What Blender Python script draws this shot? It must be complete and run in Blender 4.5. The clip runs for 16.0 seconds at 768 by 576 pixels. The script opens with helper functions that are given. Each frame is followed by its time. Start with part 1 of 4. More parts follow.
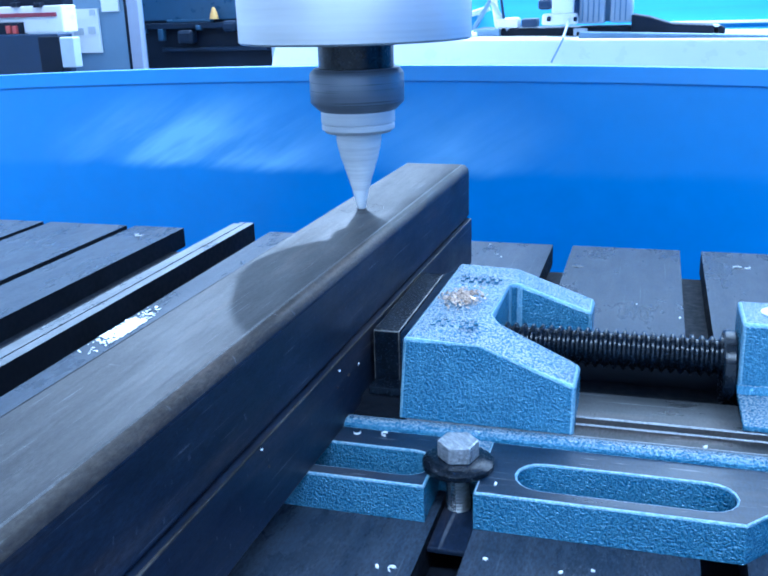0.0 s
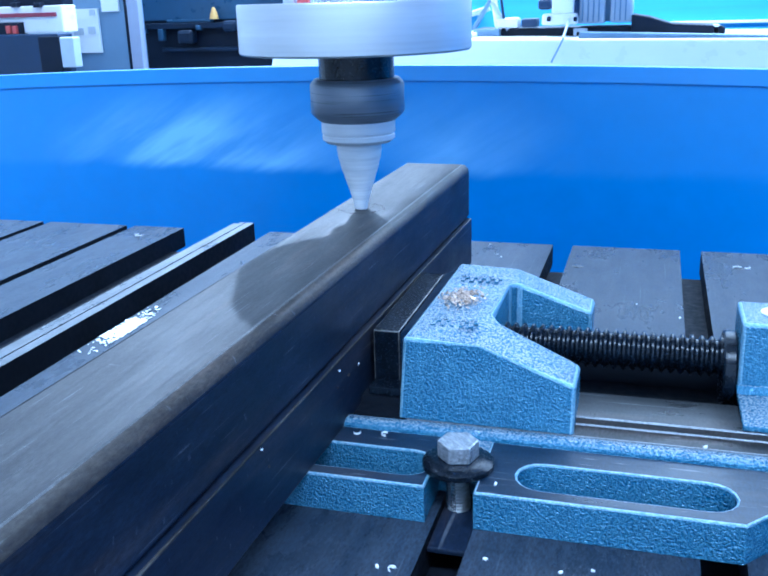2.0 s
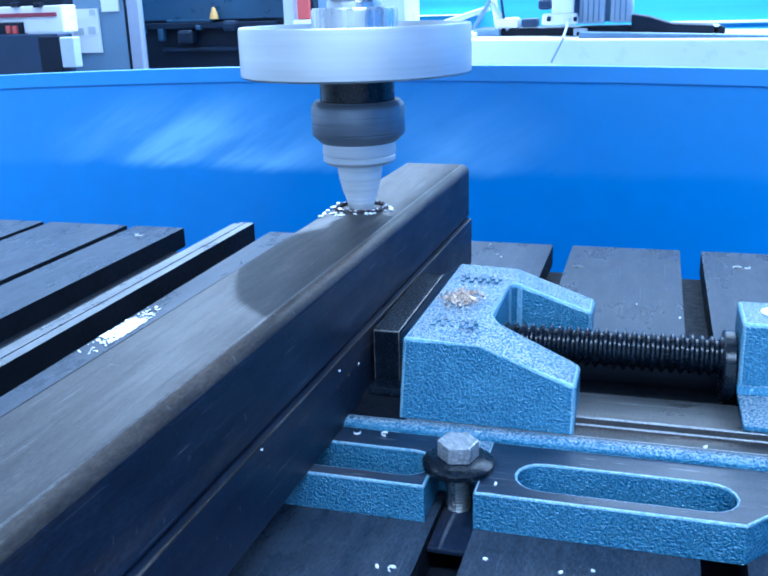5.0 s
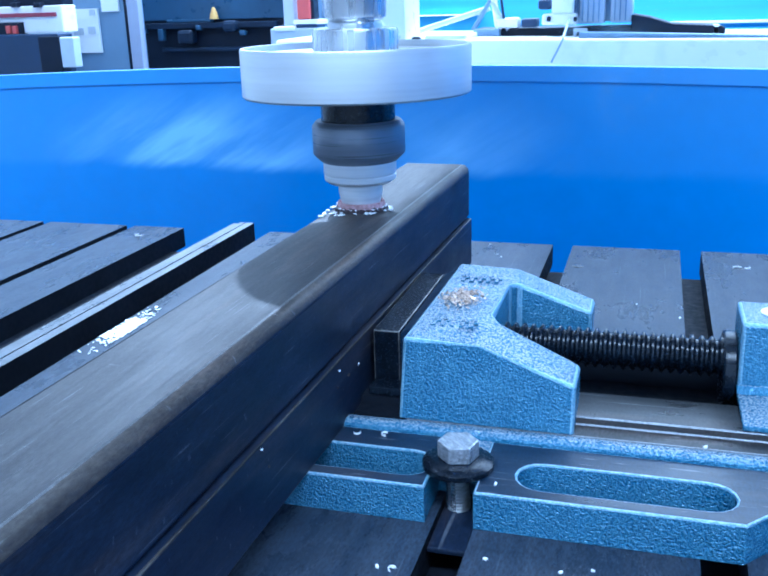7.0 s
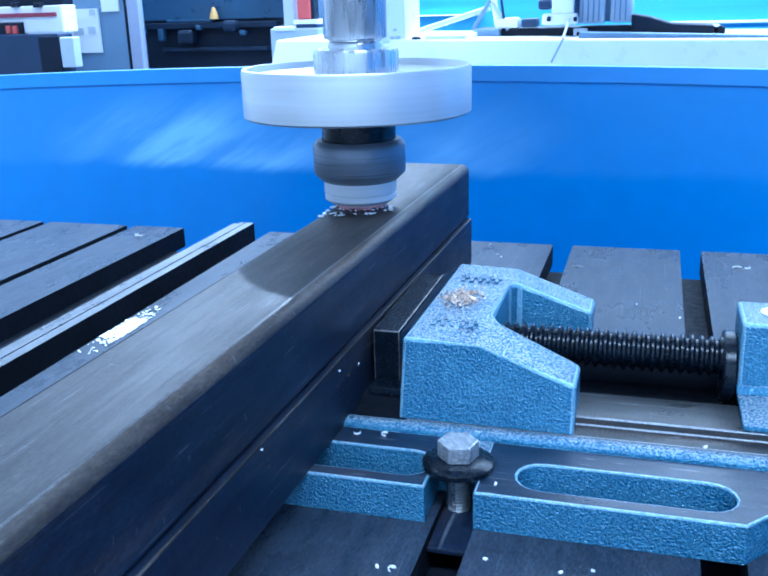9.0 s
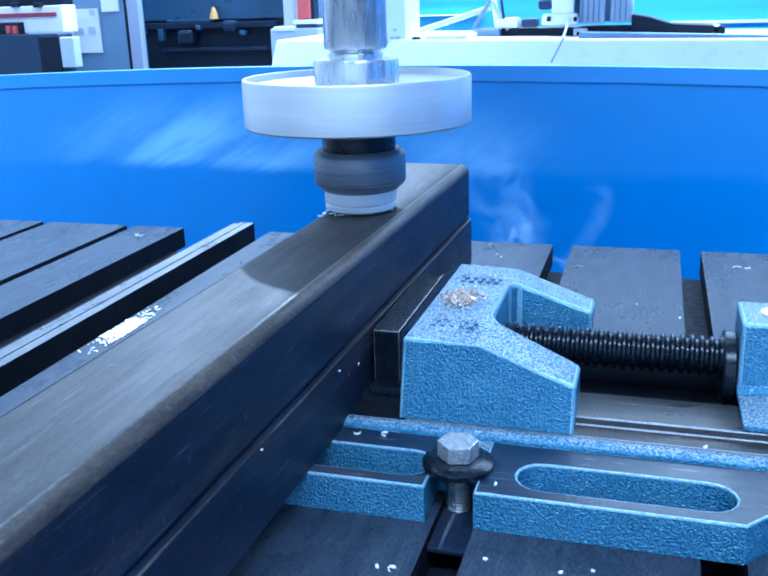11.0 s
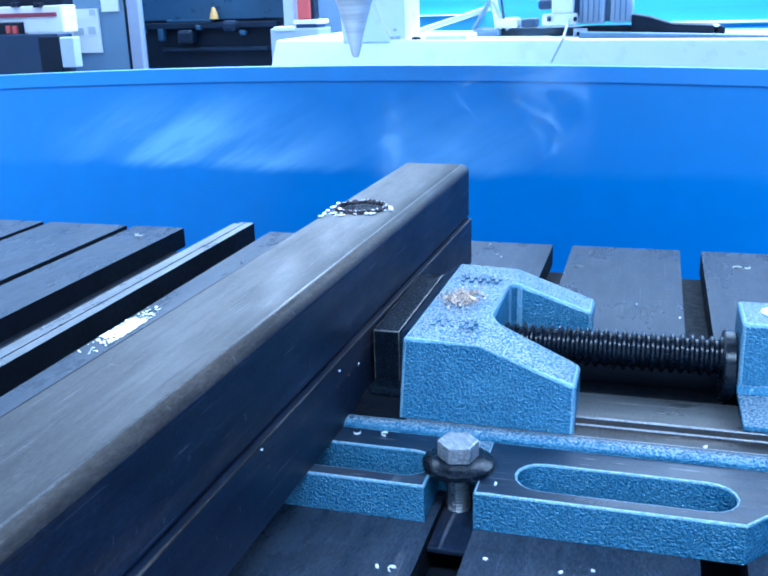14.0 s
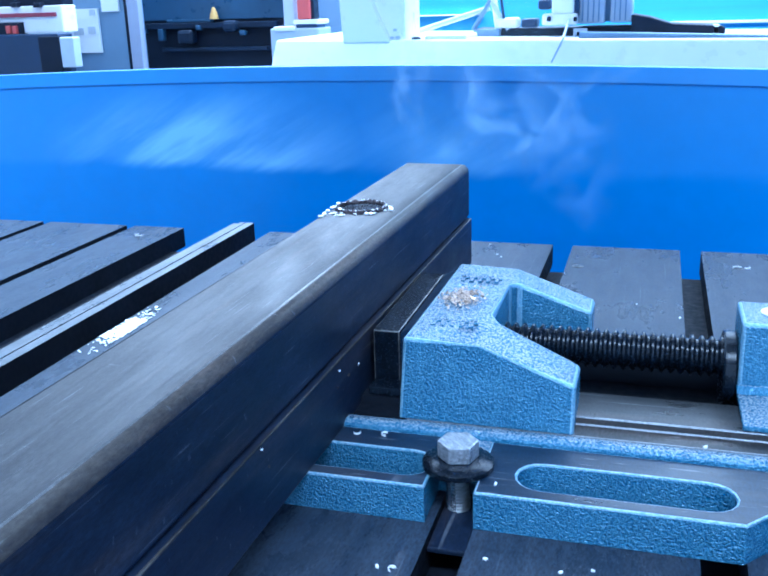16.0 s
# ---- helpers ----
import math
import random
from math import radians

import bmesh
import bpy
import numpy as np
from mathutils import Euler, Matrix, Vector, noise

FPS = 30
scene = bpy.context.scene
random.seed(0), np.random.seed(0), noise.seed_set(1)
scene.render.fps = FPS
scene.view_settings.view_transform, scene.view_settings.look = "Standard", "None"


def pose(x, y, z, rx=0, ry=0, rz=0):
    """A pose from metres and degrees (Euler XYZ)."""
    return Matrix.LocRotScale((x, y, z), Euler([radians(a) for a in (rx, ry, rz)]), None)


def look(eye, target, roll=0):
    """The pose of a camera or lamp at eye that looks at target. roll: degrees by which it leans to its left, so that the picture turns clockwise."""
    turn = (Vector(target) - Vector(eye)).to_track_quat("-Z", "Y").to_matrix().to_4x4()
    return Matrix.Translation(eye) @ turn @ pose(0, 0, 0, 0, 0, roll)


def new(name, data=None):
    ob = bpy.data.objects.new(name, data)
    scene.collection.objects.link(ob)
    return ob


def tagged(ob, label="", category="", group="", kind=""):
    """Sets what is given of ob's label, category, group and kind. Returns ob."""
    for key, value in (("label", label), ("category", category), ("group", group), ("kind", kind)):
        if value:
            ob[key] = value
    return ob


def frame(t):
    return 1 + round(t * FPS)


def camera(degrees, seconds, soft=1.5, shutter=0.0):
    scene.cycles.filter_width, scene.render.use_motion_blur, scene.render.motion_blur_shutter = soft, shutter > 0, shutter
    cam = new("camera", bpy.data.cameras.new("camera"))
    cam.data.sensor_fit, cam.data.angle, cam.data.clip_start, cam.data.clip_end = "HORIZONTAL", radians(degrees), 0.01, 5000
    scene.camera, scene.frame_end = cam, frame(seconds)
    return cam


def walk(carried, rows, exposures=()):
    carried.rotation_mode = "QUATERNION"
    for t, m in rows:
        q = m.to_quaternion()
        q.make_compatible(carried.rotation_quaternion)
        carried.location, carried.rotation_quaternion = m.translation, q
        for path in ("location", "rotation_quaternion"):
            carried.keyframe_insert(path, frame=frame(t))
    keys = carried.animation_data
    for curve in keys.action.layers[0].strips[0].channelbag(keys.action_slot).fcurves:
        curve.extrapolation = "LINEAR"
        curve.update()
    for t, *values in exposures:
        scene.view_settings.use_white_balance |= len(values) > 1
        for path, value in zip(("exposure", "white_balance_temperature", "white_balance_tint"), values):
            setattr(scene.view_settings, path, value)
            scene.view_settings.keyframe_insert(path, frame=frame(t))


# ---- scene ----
# camera: fixed on a tripod beside the machine table
cam = camera(45.87, 16.0, soft=2.0)
EYE = (0.1825, -0.5591, 0.1312)
VIEW = look(EYE, (-0.0926, 0.3533, -0.1719), -1.69)
walk(cam, [(0.0, VIEW), (16.0, VIEW)], exposures=[(0.0, 0.75, 4750, 9), (16.0, 0.75, 4750, 9)])

# world and lamps: a closed workshop under cool ceiling lamps, out of view
world = bpy.data.worlds.new("world")
scene.world = world
world.use_nodes = True
world.node_tree.nodes["Background"].inputs[0].default_value = (0.55, 0.75, 1.0, 1)
world.node_tree.nodes["Background"].inputs[1].default_value = 0.3


def ceiling_lamp(x, y, z, sx, sy, power, rot=0):
    d = bpy.data.lights.new("ceiling_light", "AREA")
    d.shape, d.size, d.size_y, d.energy, d.color = "RECTANGLE", sx, sy, power, (0.80, 0.92, 1.0)
    ob = new("ceiling_light", d)
    ob.matrix_world = pose(x, y, z, 0, 0, rot)
    return ob


ceiling_lamp(-0.6, 0.6, 2.55, 3.2, 0.5, 14)
ceiling_lamp(0.35, -1.7, 2.55, 3.2, 0.5, 98)
# broad unseen panel, added to brighten the far side and its reflections
ceiling_lamp(0.0, 4.0, 2.55, 7.0, 4.4, 330)
# one strong high-bay lamp behind the machine throws the hard shadows
bay = bpy.data.lights.new("high_bay_lamp", "AREA")
bay.shape, bay.size, bay.energy, bay.color = "DISK", 0.09, 98, (0.86, 0.94, 1.0)
new("high_bay_lamp", bay).matrix_world = look((-1.25, 3.00, 2.46), (0, 0, 0))


# ---- materials ----
def material(name, base, rough=0.5, metal=0.0, vary=0.25, scale=40.0, bump=0.0, bump_scale=200.0, second=None,
             stretch=(1, 1, 1), spec=0.5, rough_vary=0.12, coat=0.0, bump_dist=0.001, mottle=0.0):
    m = bpy.data.materials.new(name)
    m.use_nodes = True
    nt = m.node_tree
    N, L = nt.nodes, nt.links
    b = N["Principled BSDF"]
    tc = N.new("ShaderNodeTexCoord")
    mp = N.new("ShaderNodeMapping")
    mp.inputs["Scale"].default_value = stretch
    L.new(tc.outputs["Object"], mp.inputs["Vector"])
    n1 = N.new("ShaderNodeTexNoise")
    n1.inputs["Scale"].default_value, n1.inputs["Detail"].default_value = scale, 6
    n2 = N.new("ShaderNodeTexNoise")
    n2.inputs["Scale"].default_value, n2.inputs["Detail"].default_value = scale * 7.3, 4
    for n in (n1, n2):
        L.new(mp.outputs["Vector"], n.inputs["Vector"])
    add = N.new("ShaderNodeMath")
    add.operation = "MULTIPLY_ADD"
    add.inputs[1].default_value = 0.4
    L.new(n2.outputs["Fac"], add.inputs[0])
    L.new(n1.outputs["Fac"], add.inputs[2])
    ramp = N.new("ShaderNodeValToRGB")
    ramp.color_ramp.elements[0].position, ramp.color_ramp.elements[1].position = 0.40, 1.0
    dark = [c * (1 - vary) for c in base]
    light = second or [min(1, c * (1 + vary)) for c in base]
    ramp.color_ramp.elements[0].color, ramp.color_ramp.elements[1].color = (*dark, 1), (*light, 1)
    L.new(add.outputs[0], ramp.inputs[0])
    colour = ramp.outputs[0]
    if mottle:
        # broad cloudy stains over the grain
        n3 = N.new("ShaderNodeTexNoise")
        n3.inputs["Scale"].default_value, n3.inputs["Detail"].default_value, n3.inputs["Roughness"].default_value = 26.0, 8, 0.65
        mp3 = N.new("ShaderNodeMapping")
        mp3.inputs["Scale"].default_value = tuple(max(0.45, c) for c in stretch)
        L.new(tc.outputs["Object"], mp3.inputs["Vector"])
        L.new(mp3.outputs[0], n3.inputs["Vector"])
        m3 = N.new("ShaderNodeMapRange")
        m3.inputs["From Min"].default_value, m3.inputs["From Max"].default_value = 0.32, 0.68
        m3.inputs["To Min"].default_value, m3.inputs["To Max"].default_value = 1 - mottle, 1 + mottle
        L.new(n3.outputs["Fac"], m3.inputs["Value"])
        sc3 = N.new("ShaderNodeVectorMath")
        sc3.operation = "SCALE"
        L.new(colour, sc3.inputs[0])
        L.new(m3.outputs[0], sc3.inputs["Scale"])
        colour = sc3.outputs[0]
    L.new(colour, b.inputs["Base Color"])
    mr = N.new("ShaderNodeMapRange")
    mr.inputs["To Min"].default_value, mr.inputs["To Max"].default_value = max(0.02, rough - rough_vary), min(1, rough + rough_vary)
    mr.inputs["From Min"].default_value, mr.inputs["From Max"].default_value = 0.3, 0.7
    L.new(n2.outputs["Fac"], mr.inputs["Value"])
    L.new(mr.outputs[0], b.inputs["Roughness"])
    b.inputs["Metallic"].default_value = metal
    b.inputs["Specular IOR Level"].default_value = spec
    b.inputs["Coat Weight"].default_value = coat
    b.inputs["Coat Roughness"].default_value = 0.15
    if bump > 0:
        t = N.new("ShaderNodeTexNoise")
        t.inputs["Scale"].default_value, t.inputs["Detail"].default_value = bump_scale, 3
        out = t.outputs["Fac"]
        L.new(mp.outputs["Vector"], t.inputs["Vector"])
        bp = N.new("ShaderNodeBump")
        bp.inputs["Strength"].default_value, bp.inputs["Distance"].default_value = bump, bump_dist
        L.new(out, bp.inputs["Height"])
        L.new(bp.outputs[0], b.inputs["Normal"])
    return m




def layered(name, dark, light, rough, fine, flow, bump, bump_dist, spec=0.4, scratch=0.0, rust=0.0, cloud=0.35, metal=0.0, scratch_colour=(0.30, 0.31, 0.33)):
    """A worn surface in layers: rolled streaks along flow, cloudy stains, thin bright scratches and brown oxide."""
    m = bpy.data.materials.new(name)
    m.use_nodes = True
    N, L = m.node_tree.nodes, m.node_tree.links
    b = N["Principled BSDF"]
    tc = N.new("ShaderNodeTexCoord")

    def tex(scale, stretch, detail, rough_n=0.55, lo=0.3, hi=0.7):
        mp, n, r = N.new("ShaderNodeMapping"), N.new("ShaderNodeTexNoise"), N.new("ShaderNodeMapRange")
        mp.inputs["Scale"].default_value = stretch
        n.inputs["Scale"].default_value, n.inputs["Detail"].default_value, n.inputs["Roughness"].default_value = scale, detail, rough_n
        r.inputs["From Min"].default_value, r.inputs["From Max"].default_value = lo, hi
        L.new(tc.outputs["Object"], mp.inputs["Vector"])
        L.new(mp.outputs[0], n.inputs["Vector"])
        L.new(n.outputs["Fac"], r.inputs["Value"])
        return r.outputs[0]

    def blend(fac, a, c):
        n = N.new("ShaderNodeMix")
        n.data_type = "RGBA"
        for sock, val in ((n.inputs["Factor"], fac), (n.inputs["A"], a), (n.inputs["B"], c)):
            if isinstance(val, tuple):
                sock.default_value = (*val, 1)
            elif isinstance(val, float):
                sock.default_value = val
            else:
                L.new(val, sock)
        return n.outputs["Result"]

    def scaled(sock, k):
        n = N.new("ShaderNodeMath")
        n.operation = "MULTIPLY"
        n.inputs[1].default_value = k
        L.new(sock, n.inputs[0])
        return n.outputs[0]

    streak = tex(fine, flow, 5)
    colour = blend(streak, dark, light)
    stain = tex(34.0, tuple(max(0.4, c) for c in flow), 8, 0.7)
    colour = blend(scaled(stain, cloud), colour, tuple(c * 0.35 for c in dark))
    if rust:
        colour = blend(scaled(tex(38.0, tuple(max(0.12, c) for c in flow), 6, 0.7, 0.52, 0.75), rust), colour, (0.11, 0.075, 0.055))
    if scratch:
        colour = blend(scaled(tex(fine * 2.4, tuple(c * 0.45 if c < 1 else 1.6 for c in flow), 2, 0.5, 0.66, 0.74), scratch), colour, scratch_colour)
        colour = blend(scaled(tex(310.0, (0.25, 1.0, 0.6), 2, 0.5, 0.70, 0.78), scratch * 0.8), colour, scratch_colour)
    speck, tone = tex(820.0, (1, 0.35, 1), 3, 0.7), N.new("ShaderNodeVectorMath")
    gain = N.new("ShaderNodeMapRange")
    gain.inputs["To Min"].default_value, gain.inputs["To Max"].default_value = 0.62, 1.38
    tone.operation = "SCALE"
    L.new(speck, gain.inputs["Value"])
    L.new(colour, tone.inputs[0])
    L.new(gain.outputs[0], tone.inputs["Scale"])
    L.new(tone.outputs[0], b.inputs["Base Color"])
    r = N.new("ShaderNodeMapRange")
    r.inputs["To Min"].default_value, r.inputs["To Max"].default_value = min(1.0, rough + 0.16), max(0.1, rough - 0.10)
    L.new(stain, r.inputs["Value"])
    L.new(r.outputs[0], b.inputs["Roughness"])
    b.inputs["Specular IOR Level"].default_value, b.inputs["Metallic"].default_value = spec, metal
    bp = N.new("ShaderNodeBump")
    bp.inputs["Strength"].default_value, bp.inputs["Distance"].default_value = bump, bump_dist
    L.new(streak, bp.inputs["Height"])
    L.new(bp.outputs[0], b.inputs["Normal"])
    return m


def hammertone(name, low, high, grain, rough, bump, top_grey):
    """Hammered enamel: pooled paint between small raised grains, overhead light on level tops painted a dusty grey."""
    m = bpy.data.materials.new(name)
    m.use_nodes = True
    N, L = m.node_tree.nodes, m.node_tree.links
    b = N["Principled BSDF"]
    tc, fine, wide, geo, sep = (N.new("ShaderNode" + k) for k in ("TexCoord", "TexNoise", "TexNoise", "NewGeometry", "SeparateXYZ"))
    fine.inputs["Scale"].default_value, fine.inputs["Detail"].default_value, fine.inputs["Distortion"].default_value = grain, 1.5, 0.6
    wide.inputs["Scale"].default_value, wide.inputs["Detail"].default_value = 45.0, 5
    L.new(tc.outputs["Object"], fine.inputs["Vector"])
    L.new(tc.outputs["Object"], wide.inputs["Vector"])
    rise = N.new("ShaderNodeMapRange")
    rise.interpolation_type = "SMOOTHSTEP"
    rise.inputs["From Min"].default_value, rise.inputs["From Max"].default_value = 0.36, 0.66
    L.new(fine.outputs["Fac"], rise.inputs["Value"])
    ramp = N.new("ShaderNodeValToRGB")
    ramp.color_ramp.elements[0].color, ramp.color_ramp.elements[1].color = (*low, 1), (*high, 1)
    mul, sub = N.new("ShaderNodeMath"), N.new("ShaderNodeMath")
    mul.operation = sub.operation = "MULTIPLY_ADD"
    mul.inputs[1].default_value = 0.75
    sub.inputs[1].default_value, sub.inputs[2].default_value = 0.9, -0.30
    L.new(wide.outputs["Fac"], sub.inputs[0])
    L.new(rise.outputs[0], mul.inputs[0])
    L.new(sub.outputs[0], mul.inputs[2])
    L.new(mul.outputs[0], ramp.inputs[0])
    # dusty grey on level tops: light from above put into the colour
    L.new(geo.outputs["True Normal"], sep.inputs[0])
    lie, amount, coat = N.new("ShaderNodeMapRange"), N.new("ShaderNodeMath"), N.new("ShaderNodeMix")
    lie.inputs["From Min"].default_value, lie.inputs["From Max"].default_value, lie.inputs["To Max"].default_value = 0.80, 0.97, top_grey
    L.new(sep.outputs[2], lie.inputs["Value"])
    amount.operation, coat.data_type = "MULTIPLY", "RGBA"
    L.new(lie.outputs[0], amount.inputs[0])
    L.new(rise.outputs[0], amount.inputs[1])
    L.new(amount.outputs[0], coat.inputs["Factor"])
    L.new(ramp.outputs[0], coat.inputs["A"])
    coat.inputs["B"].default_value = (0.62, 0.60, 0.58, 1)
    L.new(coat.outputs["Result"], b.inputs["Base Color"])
    b.inputs["Roughness"].default_value, b.inputs["Metallic"].default_value, b.inputs["Specular IOR Level"].default_value = rough, 0.2, 0.75
    bp = N.new("ShaderNodeBump")
    bp.inputs["Strength"].default_value, bp.inputs["Distance"].default_value = bump, 0.0016
    L.new(fine.outputs["Fac"], bp.inputs["Height"])
    L.new(bp.outputs[0], b.inputs["Normal"])
    return m


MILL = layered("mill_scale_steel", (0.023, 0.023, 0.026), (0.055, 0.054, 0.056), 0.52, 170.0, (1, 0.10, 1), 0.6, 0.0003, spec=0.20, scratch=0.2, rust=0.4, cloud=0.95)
# darker, bluer copy of MILL: shade and blue reflection painted into side faces
MILLSHADE = layered("shaded_mill_scale", (0.009, 0.016, 0.036), (0.026, 0.036, 0.062), 0.44, 120.0, (1, 0.14, 1), 0.5, 0.0003, spec=0.20, scratch=0.2, rust=0.4, cloud=0.9)
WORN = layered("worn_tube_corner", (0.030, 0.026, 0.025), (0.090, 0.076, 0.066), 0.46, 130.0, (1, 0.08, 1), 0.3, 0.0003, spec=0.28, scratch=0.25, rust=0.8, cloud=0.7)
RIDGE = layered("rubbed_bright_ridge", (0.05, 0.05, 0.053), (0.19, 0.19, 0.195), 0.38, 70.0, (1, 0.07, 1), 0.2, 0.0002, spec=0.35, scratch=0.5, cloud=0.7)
CHIPPEDBAR = layered("rubbed_bar_edge", (0.010, 0.010, 0.012), (0.10, 0.085, 0.075), 0.40, 60.0, (1, 0.3, 1), 0.2, 0.0002, spec=0.3, scratch=0.2, cloud=0.8)
BARSTEEL = layered("dark_bar_steel", (0.007, 0.013, 0.031), (0.017, 0.026, 0.049), 0.42, 100.0, (1, 0.12, 1), 0.25, 0.0003, spec=0.22, scratch=0.2, rust=0.4, cloud=0.5)
RUBSTEEL = layered("rubbed_strip_steel", (0.060, 0.065, 0.073), (0.15, 0.155, 0.165), 0.30, 90.0, (1, 0.05, 1), 0.15, 0.0002, spec=0.4, scratch=0.3, rust=0.15, cloud=0.6)
GROUND = layered("ground_table_steel", (0.026, 0.038, 0.060), (0.046, 0.058, 0.081), 0.28, 130.0, (1, 0.07, 1), 0.12, 0.0002, spec=0.10, scratch=0.18, rust=0.08, cloud=0.45)
# near black: oil and the shade in recesses share this one colour
SLOT = material("oily_shaded_steel", (0.007, 0.009, 0.014), 0.65, 0.0, 0.4, 30, spec=0.1)
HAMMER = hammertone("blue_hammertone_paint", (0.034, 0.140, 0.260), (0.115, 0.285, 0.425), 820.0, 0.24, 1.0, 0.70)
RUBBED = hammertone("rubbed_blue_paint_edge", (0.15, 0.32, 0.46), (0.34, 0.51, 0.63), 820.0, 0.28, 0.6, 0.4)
FLANGETOP = layered("oiled_machined_casting", (0.007, 0.018, 0.042), (0.017, 0.034, 0.064), 0.34, 130.0, (0.3, 1, 1), 0.2, 0.0003, spec=0.35, scratch=0.3, rust=0.2, cloud=0.5)
WAY = layered("ground_way_steel", (0.022, 0.024, 0.027), (0.048, 0.048, 0.048), 0.32, 120.0, (0.06, 1, 1), 0.15, 0.0002, spec=0.22, scratch=0.4, rust=0.5, cloud=0.6)
# brighter bevels: the way's highlight lines painted into the colour
BRIGHTEDGE = layered("painted_way_highlight", (0.15, 0.155, 0.165), (0.42, 0.43, 0.45), 0.28, 90.0, (0.05, 1, 1), 0.1, 0.0002, spec=0.6, scratch=0.3, metal=0.2)
BLACK = material("black_oxide_steel", (0.005, 0.008, 0.014), 0.24, 0.0, 0.4, 90, spec=0.30, rough_vary=0.06)
ZINC = layered("bright_zinc_steel", (0.34, 0.35, 0.37), (0.62, 0.63, 0.65), 0.30, 420.0, (1, 0.5, 1), 0.4, 0.0003, spec=0.6, scratch=0.6, cloud=0.30, metal=0.5, scratch_colour=(0.85, 0.85, 0.85))
ALU = material("turned_aluminium", (0.52, 0.53, 0.54), 0.38, 0.5, 0.10, 30, 0.0, 300, stretch=(0.02, 0.02, 5), rough_vary=0.05, mottle=0.06)
CHROME = material("chromed_spindle_steel", (0.55, 0.56, 0.58), 0.26, 0.85, 0.10, 30, stretch=(1, 1, 0.1))
NUTM = material("dark_collet_nut", (0.20, 0.215, 0.25), 0.36, 0.35, 0.2, 40, stretch=(0.05, 0.05, 4))
CARBIDE = material("carbide_drill", (0.80, 0.79, 0.78), 0.45, 0.05, 0.25, 60, 0.15, 500, stretch=(0.12, 0.12, 3))
COLLARM = material("drill_collar_steel", (0.72, 0.71, 0.71), 0.45, 0.1, 0.14, 60, stretch=(0.1, 0.1, 4))
CHIP = material("bright_metal_flake", (0.96, 0.96, 0.97), 0.35, 0.0, 0.03, 300, spec=0.9)
WARMCHIP = material("straw_coloured_flake", (0.78, 0.44, 0.26), 0.22, 0.35, 0.75, 900, spec=0.9, second=(1.0, 0.80, 0.64))
BURNT = material("heat_blued_rim", (0.055, 0.042, 0.045), 0.35, 0.6, 0.5, 200, 0.3, 900)
BLUEWALL = material("glossy_blue_enclosure_paint", (0.058, 0.25, 0.60), 0.36, 0.0, 0.06, 2.2, coat=0.12, rough_vary=0.03, mottle=0.04)
POLISHED = material("polished_drill_tip", (0.90, 0.90, 0.90), 0.35, 0.1, 0.05, 90, stretch=(0.3, 0.3, 3))
HOT = material("hot_upset_metal", (0.24, 0.18, 0.20), 0.7, 0.0, 0.5, 420, 0.6, 700, second=(0.55, 0.44, 0.47))
HOT.node_tree.nodes["Principled BSDF"].inputs["Emission Color"].default_value = (1.0, 0.28, 0.20, 1)
HOT.node_tree.nodes["Principled BSDF"].inputs["Emission Strength"].default_value = 0.05
MURKM = material("murky_grey_blue", (0.030, 0.075, 0.14), 0.35, 0.0, 0.35, 4)


